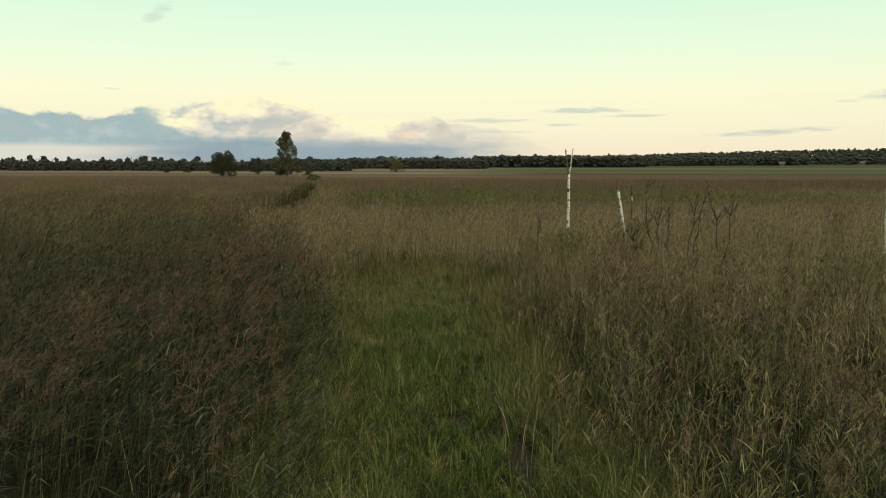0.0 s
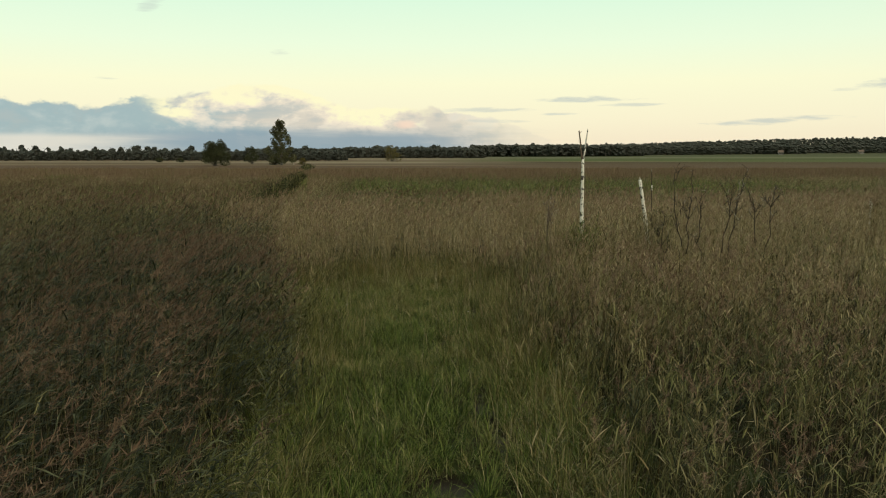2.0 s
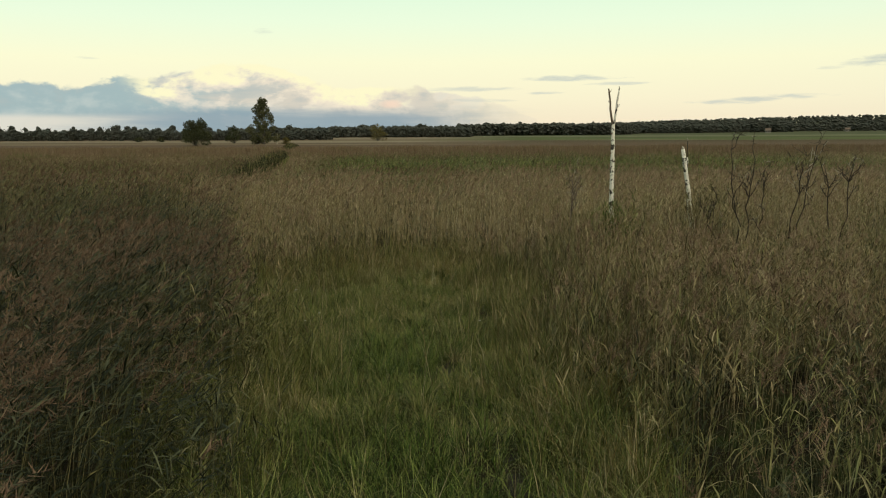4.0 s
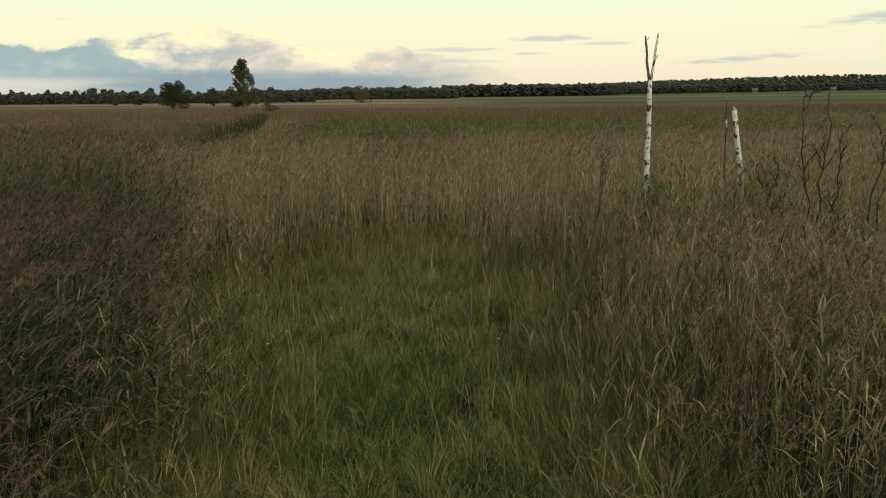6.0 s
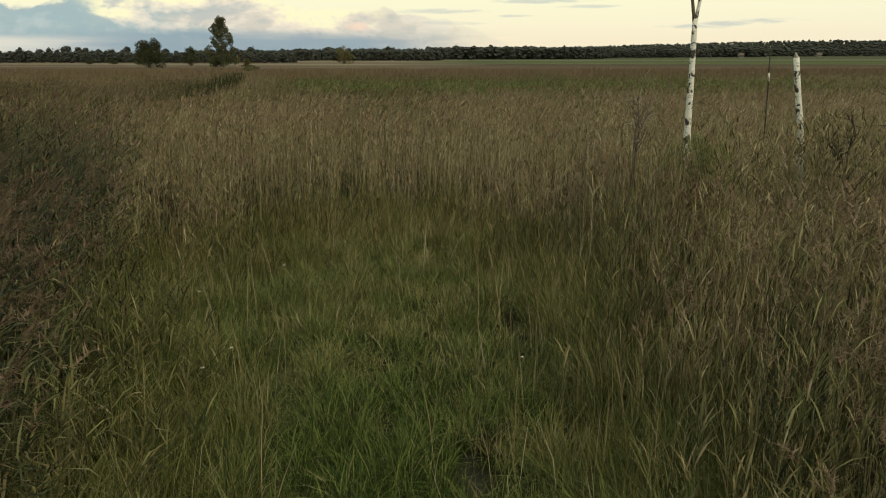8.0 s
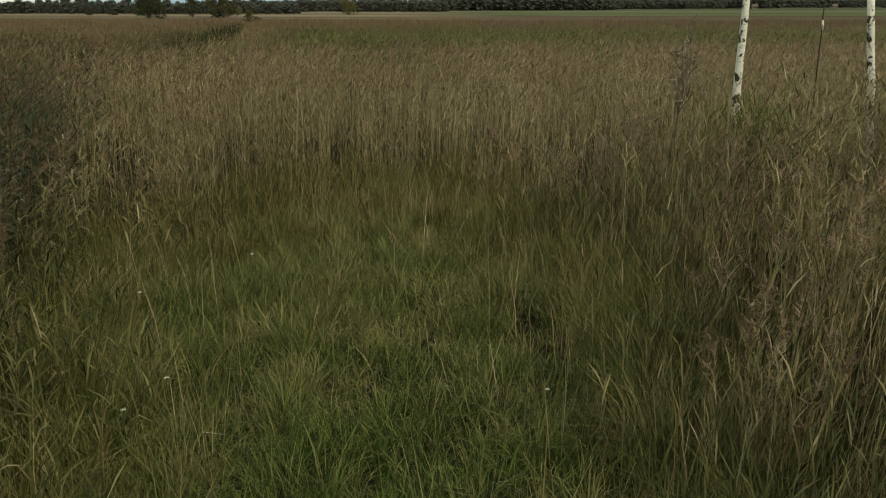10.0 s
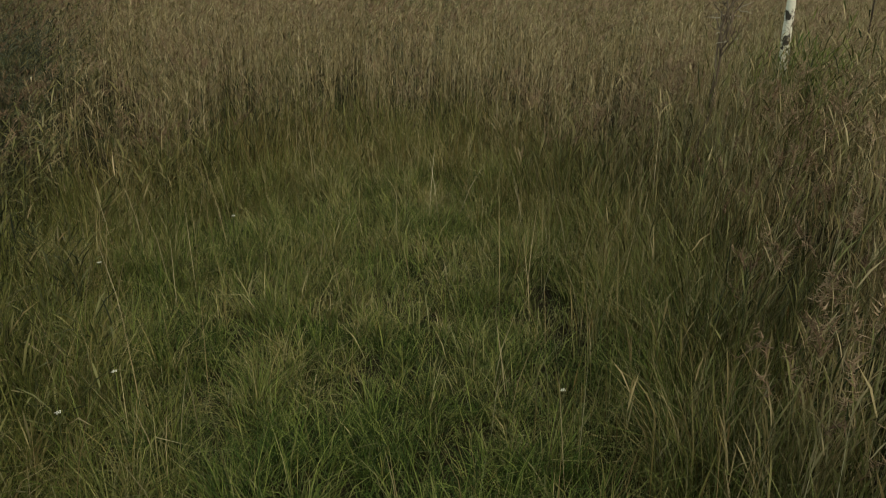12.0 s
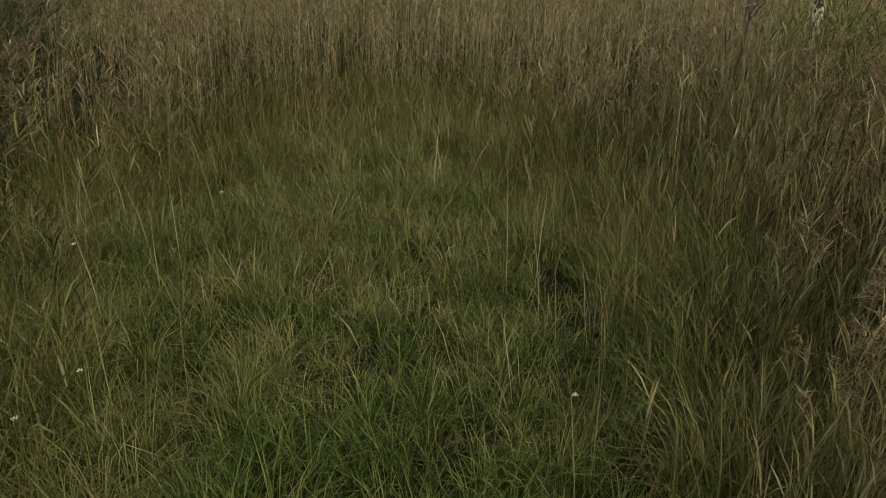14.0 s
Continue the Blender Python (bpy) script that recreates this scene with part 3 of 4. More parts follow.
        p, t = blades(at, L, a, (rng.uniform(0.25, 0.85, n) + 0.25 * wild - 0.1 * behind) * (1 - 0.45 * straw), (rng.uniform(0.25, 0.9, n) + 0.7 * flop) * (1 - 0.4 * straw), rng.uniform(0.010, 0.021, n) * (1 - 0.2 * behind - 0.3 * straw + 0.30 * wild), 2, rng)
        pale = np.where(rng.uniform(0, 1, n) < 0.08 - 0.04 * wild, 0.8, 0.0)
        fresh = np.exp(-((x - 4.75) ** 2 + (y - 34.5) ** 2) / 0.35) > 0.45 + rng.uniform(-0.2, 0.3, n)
        # lower dry in the west and its fringe brings in the shade-darkened greens
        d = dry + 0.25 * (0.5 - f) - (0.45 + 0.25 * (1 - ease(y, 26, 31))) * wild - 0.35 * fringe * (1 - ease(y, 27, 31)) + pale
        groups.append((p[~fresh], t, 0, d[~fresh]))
        groups.append((p[fresh], t, 3, np.full(int(fresh.sum()), 0.02)))
    # plumes: loose, one-sided sprays on a nodding tip
    share = 0.42 + 0.10 * ease(x, 2.2, 4.0) + 0.50 * wild * ease(-edge, 0.8, 2.2) + 0.12 * behind - 0.5 * ease(guard, 0.2, 0.5)
    head = rng.uniform(0, 1, n) < share * (1 - 0.7 * fringe) * (1.7 * ease(waves(x, y, 2.0, 41), 0.25, 0.7)) * ease(-edge, 0.3, 1.3)
    top, hd, w0, a0 = tip[head], dry[head] + rng.normal(0, 0.3, int(head.sum())), wild[head], az[head]
    m = len(top)
    span = rng.uniform(0.16, 0.32, m) * (0.9 + 0.35 * w0)
    nod = rng.uniform(0.15, 0.7, m) + 0.35 * w0
    ahead = np.stack([np.sin(a0), np.cos(a0)], 1)
    for i in range(28):
        on = ((top[:, 1] < 38.5) & (np.abs(top[:, 0]) < 9)) | (i % 2 == 0)
        q = int(on.sum())
        k = (i + rng.uniform(0, 1, q)) / 28
        s, c = np.sin(nod[on] * (0.4 + k)), np.cos(nod[on] * (0.4 + k))
        at = top[on] - np.array([0, 0, 0.04]) + np.concatenate([ahead[on] * (s * k * span[on])[:, None], (c * k * span[on])[:, None]], 1)
        a = a0[on] + rng.normal(0, 1.25, q) * (1.4 - 0.5 * w0[on])
        p, t = blades(at, rng.uniform(0.05, 0.13, q) * (1.2 - 0.6 * k) * (1 + 0.35 * w0[on]), a, rng.uniform(0.3, 1.4, q), rng.uniform(0.2, 1.2, q), rng.uniform(0.007, 0.015, q), 1, rng)
        groups.append((p, t, 2, hd[on] - 0.40 * w0[on]))
    # understorey of dead leaves and young shoots, near black to paint shade between stems
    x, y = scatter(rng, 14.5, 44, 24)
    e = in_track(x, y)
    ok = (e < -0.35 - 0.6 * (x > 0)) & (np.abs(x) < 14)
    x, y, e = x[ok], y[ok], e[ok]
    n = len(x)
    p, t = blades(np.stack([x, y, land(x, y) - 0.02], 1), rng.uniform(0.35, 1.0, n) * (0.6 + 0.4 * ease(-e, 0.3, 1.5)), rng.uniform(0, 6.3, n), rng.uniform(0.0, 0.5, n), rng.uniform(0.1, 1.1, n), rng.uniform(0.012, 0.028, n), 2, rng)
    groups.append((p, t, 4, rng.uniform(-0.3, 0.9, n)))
    me = tri_mesh("reed_bed", groups, [M_REED, M_STALK, M_PLUME, M_GRASS, M_SHADE_LEAF])
    stuff("reed_bed", me, "tall green and straw reeds with brown plumes round the track", "reeds")


def middle_reeds():
    rng = np.random.RandomState(6)
    x, y = scatter(rng, 45, 98, 13)
    keep = ~in_ditch(x, y) & (rng.uniform(0, 1, len(x)) < 0.5 + 0.8 * waves(x, y, 4, 33))
    x, y = x[keep], y[keep]
    n = len(x)
    h = reed_height(x, y) * rng.uniform(0.75, 1.12, n)
    dry = dryness(x, y) + rng.uniform(-0.15, 0.15, n)
    base = np.stack([x, y, land(x, y) - 0.03], 1)
    az = WIND + rng.normal(0, 1.2, n)
    stalk, ts = blades(base, h, az, np.abs(rng.normal(0, 0.08, n)), rng.uniform(0, 0.15, n), rng.uniform(0.009, 0.015, n), 1, rng)
    groups = [(stalk, ts, 1, dry + 0.1)]
    tip = stalk[:, -1]
    for i in range(6):
        f = 0.35 + 0.6 * (i + rng.uniform(0, 1, n)) / 6
        p, t = blades(base + (tip - base) * f[:, None], rng.uniform(0.25, 0.5, n), WIND + rng.normal(0, 1.4, n), rng.uniform(0.4, 1.3, n), 0.4 * np.ones(n), rng.uniform(0.018, 0.036, n), 1, rng)
        fresh = dry < -0.15 + rng.uniform(-0.1, 0.1, n)
        groups.append((p[~fresh], t, 0, dry[~fresh]))
        groups.append((p[fresh], t, 3, dry[fresh] * 0 + 0.12))
    head = rng.uniform(0, 1, n) < 0.35 + 0.5 * waves(x, y, 6, 43) - 0.6 * np.exp(-((y - 80) / 14) ** 2) * ease(x, -11, -5)
    top = tip[head]
    m = len(top)
    for i in range(6):
        p, t = blades(top - np.array([0, 0, 0.12]), rng.uniform(0.16, 0.34, m), WIND + rng.normal(0, 0.8, m), rng.uniform(0.1, 1.1, m), 0.5 * np.ones(m), rng.uniform(0.022, 0.040, m), 1, rng)
        groups.append((p, t, 2, dry[head] + 0.1))
    stuff("reed_field", tri_mesh("reed_field", groups, [M_REED, M_STALK, M_PLUME, M_GRASS]), "wide field of brown and green reeds", "reeds")


def far_reeds():
    rng = np.random.RandomState(7)
    groups = []
    for y0, y1, dens, wide in ((96, 135, 3.6, 0.10), (135, 190, 2.2, 0.14)):
        x, y = scatter(rng, y0, y1, dens)
        keep = ~in_ditch(x, y)
        x, y = x[keep], y[keep]
        n = len(x)
        base = np.stack([x, y, land(x, y)], 1)
        dry = dryness(x, y) + rng.uniform(-0.2, 0.2, n)
        top = (1.45 - 1.05 * ease(y, 135, 188)) * (0.8 + 0.4 * waves(x, y, 9, 51))
        for i in range(5):
            off = np.stack([rng.normal(0, 0.3, n), rng.normal(0, 0.3, n), np.zeros(n)], 1)
            p, t = blades(base + off, top * rng.uniform(0.75, 1.25, n), rng.uniform(0, 6.3, n), np.abs(rng.normal(0.15, 0.15, n)), 0.2 * np.ones(n), rng.uniform(0.6, 1.4, n) * wide, 1, rng)
            groups.append((p, t, 0, dry))
    n = 30000
    x, y = rng.uniform(-46, 46, n), rng.uniform(-25, 96, n)
    ahead = (y > 14) & (np.abs(x) < (y - 8) * 0.63 + 0.8)
    keep = ~ahead & (in_track(x, y) < -0.2)
    x, y = x[keep], y[keep]
    n = len(x)
    base, dry = np.stack([x, y, land(x, y)], 1), dryness(x, y) + rng.uniform(-0.2, 0.2, n)
    for i in range(5):
        off = np.stack([rng.normal(0, 0.22, n), rng.normal(0, 0.22, n), np.zeros(n)], 1)
        p, t = blades(base + off, 1.75 * rng.uniform(0.6, 1.15, n), rng.uniform(0, 6.3, n), np.abs(rng.normal(0.12, 0.15, n)), 0.3 * np.ones(n), rng.uniform(0.03, 0.08, n), 1, rng)
        groups.append((p, t, 0, dry))
    stuff("distant_reeds", tri_mesh("distant_reeds", groups, [M_FARREED]), "distant reddish brown reeds and sedge", "reeds")


def ditch_growth():
    """Tall dark reeds and sallow shoots that line the west side of the drain, and low grass on its bank."""
    rng = np.random.RandomState(8)
    n = 5200
    y = 57 + 178 * rng.uniform(0, 1, n) ** 1.4
    x = ditch_x(y) + rng.normal(-0.3, 0.26 + 0.002 * (y - 50), n)
    h = rng.uniform(1.2, 1.9, n) * (1 - 0.5 * ease(y, 80, 150)) * (0.6 + 0.8 * waves(x, y, 7, 91))
    base = np.stack([x, y, land(x, y)], 1)
    groups = []
    for i in range(7):
        p, t = blades(base, h * rng.uniform(0.5, 1.05, n), rng.uniform(0, 6.3, n), np.abs(rng.normal(0.1, 0.2, n)), 0.4 * np.ones(n), 0.02 + 0.0008 * (y - 20) * rng.uniform(0.6, 1.3, n), 1, rng)
        # about half the blades use the understorey's shade colour
        groups.append((p, t, 0 if i % 2 else 2, rng.uniform(-0.6, 0.5, n)))
    n = 2600
    y = 60 + 70 * rng.uniform(0, 1, n) ** 1.3
    x = ditch_x(y) + rng.uniform(0.5, 2.4, n)
    base = np.stack([x, y, land(x, y)], 1)
    for i in range(5):
        p, t = blades(base, rng.uniform(0.3, 0.8, n), rng.uniform(0, 6.3, n), np.abs(rng.normal(0.2, 0.2, n)), 0.5 * np.ones(n), 0.02 + 0.0008 * (y - 20), 1, rng)
        groups.append((p, t, 1, rng.uniform(0.0, 0.7, n)))
    stuff("ditch_growth", tri_mesh("ditch_growth", groups, [M_SHADE_LEAF, M_GRASS, M_REED]), "dark reeds and low grass along a drain", "reeds")


def lush(x, y):
    """The wet, dark green heart of the clearing and of the track."""
    a = np.exp(-((x + 0.3) / 0.9) ** 2 - ((y - 28.6) / 1.6) ** 2)
    return np.maximum(a, 0.6 * np.exp(-((x - 0.2) / 0.8) ** 2) * (1 - ease(y, 24, 27)))


def rut(x, y):
    """1 along the trodden, shady lane by the east side of the track, where the grass is short."""
    lane = np.interp(y, [14, 20, 24, 28, 31], [1.3, 1.2, 0.95, 0.5, 1.25])
    side = np.exp(-((x - 1.35) / 0.22) ** 2) * ease(y, 27.0, 28.2) * (1 - ease(y, 31.5, 33))
    return np.maximum(0.5 * np.exp(-((x - lane) / 0.22) ** 2) * (1 - ease(y, 28, 29.5)), side)


def track_grass():
    rng = np.random.RandomState(9)
    groups = []
    # tussocks: blades that fan out from a common foot
    for y0, y1, n, count, fine in ((25.5, 37.3, 5200, 36, 0.74), (14.5, 25.5, 3400, 22, 1.0), (-2.0, 14.5, 1800, 10, 1.6)):
        y = rng.uniform(y0, y1, n)
        x = rng.uniform(-4.2, 2.9, n)
        ok = (in_track(x, y) > -0.9) & (mud_at(x, y) < 0.30) & (rng.uniform(0, 1, n) > 0.55 * rut(x, y))
        x, y = x[ok], y[ok]
        n = len(x)
        edge = in_track(x, y)
        size = (0.26 + 0.30 * (1 - ease(edge, -0.3, 0.75)) + 0.26 * waves(x, y, 1.3, 61)) * rng.uniform(0.55, 1.4, n) * (1 - 0.5 * rut(x, y))
        size = size * (0.62 + 0.38 * ease(np.hypot(x - 0.1, (y - 31.2) * 0.6), 0.3, 1.6))
        dry = 0.10 - 0.18 * (1 - ease(y, 22, 27)) + 0.16 * ease(y, 30.6, 33) - 0.50 * lush(x, y) + 0.6 * (waves(x, y, 1.4, 71) - 0.5) + 0.14 * (1 - ease(edge, -0.2, 0.9)) + rng.uniform(-0.2, 0.25, n) + 0.75 * (rng.uniform(0, 1, n) < 0.06)
        turn = rng.uniform(0, 2 * np.pi, n)
        for i in range(count):
            a = rng.uniform(0, 2 * np.pi, n)
            r = np.abs(rng.normal(0, 0.05, n))
            px, py = x + np.sin(a) * r, y + np.cos(a) * r
            base = np.stack([px, py, land(px, py) - 0.02], 1)
            p, t = blades(base, size * rng.uniform(0.45, 1.25, n), np.where(rng.uniform(0, 1, n) < 0.45, turn + rng.normal(0, 0.5, n), a), rng.uniform(0.03, 0.45, n), rng.uniform(0.4, 1.9, n), fine * rng.uniform(0.004, 0.010, n), 2, rng)
            groups.append((p, t, 0, dry + 0.12 * (i % 3 == 0)))
    # single blades between them
    n = 38000
    y, x = 37.4 - 24 * rng.uniform(0, 1, n) ** 1.5, rng.uniform(-4.2, 2.9, n)
    ok = (in_track(x, y) > -0.8) & (mud_at(x, y) < rng.uniform(0.2, 0.8, n))
    x, y = x[ok], y[ok]
    n = len(x)
    p, t = blades(np.stack([x, y, land(x, y) - 0.02], 1), rng.uniform(0.12, 0.5, n) * (1 - 0.5 * rut(x, y)), rng.uniform(0, 6.3, n), rng.uniform(0.0, 0.6, n), rng.uniform(0.2, 1.3, n), rng.uniform(0.004, 0.009, n), 2, rng)
    groups.append((p, t, 0, rng.uniform(0, 0.45, n)))
    # sedge: fine upright blades between the grass and the reeds
    n = 150000
    y, x = rng.uniform(13, 40, n), rng.uniform(-6.0, 4.2, n)
    e = in_track(x, y)
    ok = (rng.uniform(0, 1, n) < ease(e, -2.0 - 1.4 * (y > 34), -0.5) * (1 - ease(e, -0.1, 0.75)) * (0.15 + 1.2 * waves(x, y, 1.3, 63)) * (0.3 + 0.7 * ease(y, 22, 28)))
    x, y, e = x[ok], y[ok], e[ok]
    n = len(x)
    high = (0.50 + 0.45 * ease(-e, -0.4, 0.9)) * rng.uniform(0.55, 1.25, n) * (0.70 + 0.6 * waves(x, y, 0.9, 64))
    p, t = blades(np.stack([x, y, land(x, y) - 0.02], 1), high, rng.uniform(0, 6.3, n), rng.uniform(0.0, 0.32, n), rng.uniform(0.05, 0.9, n), rng.uniform(0.005, 0.011, n), 2, rng)
    groups.append((p, t, 2, 0.14 - 0.65 * ease(-x, 0, 1.0) * (1 - ease(y, 32, 35)) + 0.7 * (waves(x, y, 1.5, 65) - 0.5) + rng.uniform(-0.15, 0.3, n)))
    # tall bleached stalks that stand out of the grass
    n = 3000
    y, x = rng.uniform(13, 37.2, n), rng.uniform(-3.8, 2.8, n)
    ok = (in_track(x, y) > -0.7) & (rng.uniform(0, 1, n) < (1.1 - ease(in_track(x, y), 0.0, 1.6)) * (0.4 + 0.6 * ease(y, 22, 28)) * waves(x, y, 1.1, 66) * 1.6)
    x, y = x[ok], y[ok]
    n = len(x)
    p, t = blades(np.stack([x, y, land(x, y)], 1), rng.uniform(0.5, 1.25, n), rng.uniform(0, 6.3, n), np.abs(rng.normal(0, 0.18, n)), rng.uniform(0, 0.6, n), rng.uniform(0.004, 0.008, n), 2, rng)
    groups.append((p, t, 1, rng.uniform(0.3, 0.9, n)))
    stuff("track_grass", tri_mesh("track_grass", groups, [M_GRASS, M_STALK, M_SEDGE]), "lush green tussocky grass with bleached stalks on the track", "grass")


near_reeds()
middle_reeds()
far_reeds()
ditch_growth()
track_grass()

# ---------------------------------------------------------------- flowers in the grass


def white_flower(x, y, h, lean, seed):
    ob = thing("wild_flower", pose(x, y, float(land(x, y))), "small white umbel flower on a thin green stem", "flower", "white flowers in the grass")
    path = bent((0, 0, -0.02), (lean, 0.02, h), 5, 0.02, seed)
    part("stem", tube("stem", path, [0.004, 0.004, 0.0035, 0.003, 0.003, 0.002], 5, 0.0, 1), M_BUSH, ob)
    r = np.random.RandomState(seed)
    bm = bmesh.new()
    for i in range(9):
        a, q = i * 2.4, 0.0026 * math.sqrt(i) * 2.4
        c = Vector(path[-1]) + Vector((math.sin(a) * q, math.cos(a) * q, r.uniform(0, 0.008)))
        bmesh.ops.create_icosphere(bm, subdivisions=1, radius=0.0045, matrix=Matrix.Translation(c))
    me = bpy.data.meshes.new("umbel")
    bm.to_mesh(me), bm.free()
    part("umbel", me, M_PETAL, ob, "white flower cluster")


for i, (fx, fy, fh) in enumerate(FLOWERS):
    white_flower(fx, fy, fh, 0.03 * (-1) ** i, 300 + i)

# ---------------------------------------------------------------- dead birches and dead shrubs


def forked_birch():
    ob = thing("dead_birch", pose(4.88, 35.3, 0), "dead white birch trunk forked at the top, standing in reeds", "dead tree")
    main = [(0.05, -0.1, -0.1), (0.04, -0.08, 0.8), (0.025, -0.05, 1.5), (0.005, 0, 2.1), (0.0, 0.0, 2.7), (0.005, 0.02, 3.3), (0.005, 0.05, 3.8), (0.01, 0.06, 4.12)]
    part("trunk", tube("trunk", main, [0.078, 0.070, 0.064, 0.060, 0.055, 0.051, 0.047, 0.040], 12, 0.05, 1), M_BIRCH, ob)
    west = [(0.0, 0.06, 4.02), (-0.04, 0.06, 4.25), (-0.075, 0.06, 4.45), (-0.085, 0.05, 4.65), (-0.115, 0.05, 4.82), (-0.135, 0.05, 4.97)]
    limb = part("limb", tube("limb", west, [0.032, 0.028, 0.025, 0.023, 0.021, 0.016], 9, 0.10, 2), M_TORN, ob, "bare brown limb with torn bark")
    part("stub", tube("stub", [(-0.13, 0.05, 4.86), (-0.085, 0.04, 4.90), (-0.07, 0.03, 4.95)], [0.012, 0.009, 0.005], 6, 0.1, 3), M_TORN, limb)
    part("stub", tube("stub", [(-0.08, 0.05, 4.63), (-0.14, 0.03, 4.66)], [0.011, 0.006], 6, 0.1, 4), M_TORN, limb)
    east = [(0.015, 0.06, 4.02), (0.05, 0.07, 4.25), (0.08, 0.07, 4.45), (0.10, 0.08, 4.68), (0.13, 0.09, 4.86), (0.15, 0.10, 5.03)]
    limb2 = part("limb", tube("limb", east, [0.034, 0.029, 0.026, 0.024, 0.021, 0.014], 9, 0.06, 5), M_BIRCH, ob, "white peeling birch limb")
    part("stub", tube("stub", [(0.085, 0.07, 4.5), (0.135, 0.05, 4.55), (0.145, 0.05, 4.59)], [0.011, 0.008, 0.004], 6, 0.1, 6), M_TORN, limb2)
    for i, (z, side) in enumerate(((2.55, 1), (2.95, -1), (3.15, 1), (3.52, 1), (3.85, -1))):
        bx = -0.02 + 0.025 * (z - 2.7)
        part("bark_flap", tube("bark_flap", [(bx + side * 0.045, -0.02, z), (bx + side * 0.070, -0.03, z + 0.02), (bx + side * 0.078, -0.035, z + 0.05)], [0.020, 0.013, 0.004], 6, 0.2, 10 + i), M_TORN, ob, "dark curl of loose bark")


def birch_stump(x, y, z0, z1, dx, r0, r1, label, seed, skin=None):
    ob = thing("birch_snag", pose(x, y, 0), label, "dead tree", "broken birch trunks")
    pts = bent((dx * -z0 / (z1 - z0) * 0, 0, -0.1), (dx, 0.05, z1), 9, 0.02, seed)
    part("trunk", tube("trunk", pts, list(np.linspace(r0, r1, 10)), 10, 0.08, seed), skin or M_BIRCH, ob)
    tip = pts[-1]
    part("splinter", tube("splinter", [tip, (tip[0] - 0.015, tip[1], tip[2] + 0.05), (tip[0] - 0.02, tip[1], tip[2] + 0.09)], [r1 * 0.8, r1 * 0.5, 0.004], 6, 0.2, seed + 1), M_PALE, ob)
    for i in range(3):
        k = 0.55 + 0.14 * i
        px, py, pz = (a + (b - a) * k for a, b in zip(pts[0], tip))
        s = -1 if i % 2 else 1
        part("bark_flap", tube("bark_flap", [(px + s * r1 * 0.9, py - 0.02, pz), (px + s * (r1 + 0.03), py - 0.02, pz + 0.03)], [r1 * 0.45, 0.005], 6, 0.2, seed + 3 + i), M_TORN, ob, "dark curl of loose bark")


def dead_shrub(x, y, height, spread, seed, label, mat=None):
    """A bare, crooked dead shrub: stems, boughs and twigs."""
    r = np.random.RandomState(seed)
    mat = mat or M_DEAD
    ob = thing("dead_shrub", pose(x, y, 0), label, "dead shrub", "dead shrubs in the reeds")
    stems = [bent((0, 0, -0.1), (spread[0] + r.uniform(-0.05, 0.05), r.uniform(-0.1, 0.1), height * 0.84), 10, 0.10, seed)]
    if spread[1]:
        stems.append(bent((0.02, 0.02, 1.4), (spread[1], r.uniform(-0.1, 0.2), height * 0.76), 7, 0.07, seed + 1))
    for i, s in enumerate(stems):
        part("stem", tube("stem", s, list(np.linspace(0.022 - 0.006 * i, 0.008, len(s))), 7, 0.18, seed + i), mat, ob)
        for j in range(6):
            k = r.randint(int(len(s) * 0.55), len(s))
            o = np.array(s[k])
            a, up = r.uniform(0, 6.28), r.uniform(0.25, 0.6) * height * 0.25
            end = o + np.array([math.sin(a) * up * 0.6, math.cos(a) * up * 0.6, up])
            b = bent(o, end, 5, 0.05, seed * 7 + j)
            bough = part("bough", tube("bough", b, list(np.linspace(0.011, 0.005, len(b))), 5, 0.15, seed + j), mat, ob)
            for q in range(6):
                o2 = np.array(b[r.randint(2, 6)])
                e2 = o2 + r.normal(0, 0.11, 3) + np.array([0, 0, r.uniform(0.02, 0.18)])
                t = bent(o2, e2, 3, 0.02, seed * 13 + j * 3 + q)
                part("twig", tube("twig", t, [0.006, 0.005, 0.004, 0.002], 4, 0.0, 1), M_PALE if r.rand() < 0.2 else mat, bough)
    return ob


forked_birch()
birch_stump(7.22, 35.2, 2.4, 3.46, -0.56, 0.076, 0.048, "leaning broken white birch stump with peeling bark", 21)
birch_stump(8.22, 39.0, 2.9, 3.62, -0.06, 0.018, 0.012, "thin dark broken snag with a white tip", 31, M_DEAD)
snag = bpy.data.objects["birch_snag.001"]
part("bark_sleeve", tube("bark_sleeve", [(-0.045, 0.04, 2.92), (-0.048, 0.04, 3.0), (-0.05, 0.04, 3.12)], [0.024, 0.026, 0.020], 8, 0.15, 77), M_BIRCH, snag, "white scrap of birch bark")
birch_stump(18.7, 43.1, 2.2, 2.28, -0.02, 0.065, 0.055, "short white birch stump among reeds", 41)
birch_stump(17.6, 37.0, 2.1, 3.55, -0.12, 0.055, 0.040, "slender white birch snag in the reeds", 51)
dead_shrub(7.5, 33.3, 4.15, (-0.42, 0.12), 3, "bare crooked dead shrub with a side arm")
dead_shrub(7.94, 33.35, 3.4, (-0.05, 0), 14, "thin bare dead shrub stem")
dead_shrub(8.6, 33.45, 4.15, (0.50, 0.25), 25, "dead dark shrub with several upright stems")
dead_shrub(9.75, 33.7, 4.0, (0.45, -0.15), 36, "dead shrub leaning away with forked twigs")
dead_shrub(7.0, 34.0, 2.75, (0.15, -0.12), 47, "low bare twiggy dead shrub")
dead_shrub(3.62, 34.4, 3.35, (0.06, 0.16), 58, "thin grey dead sapling among reeds", M_TORN)

# ---------------------------------------------------------------- lone trees and bushes


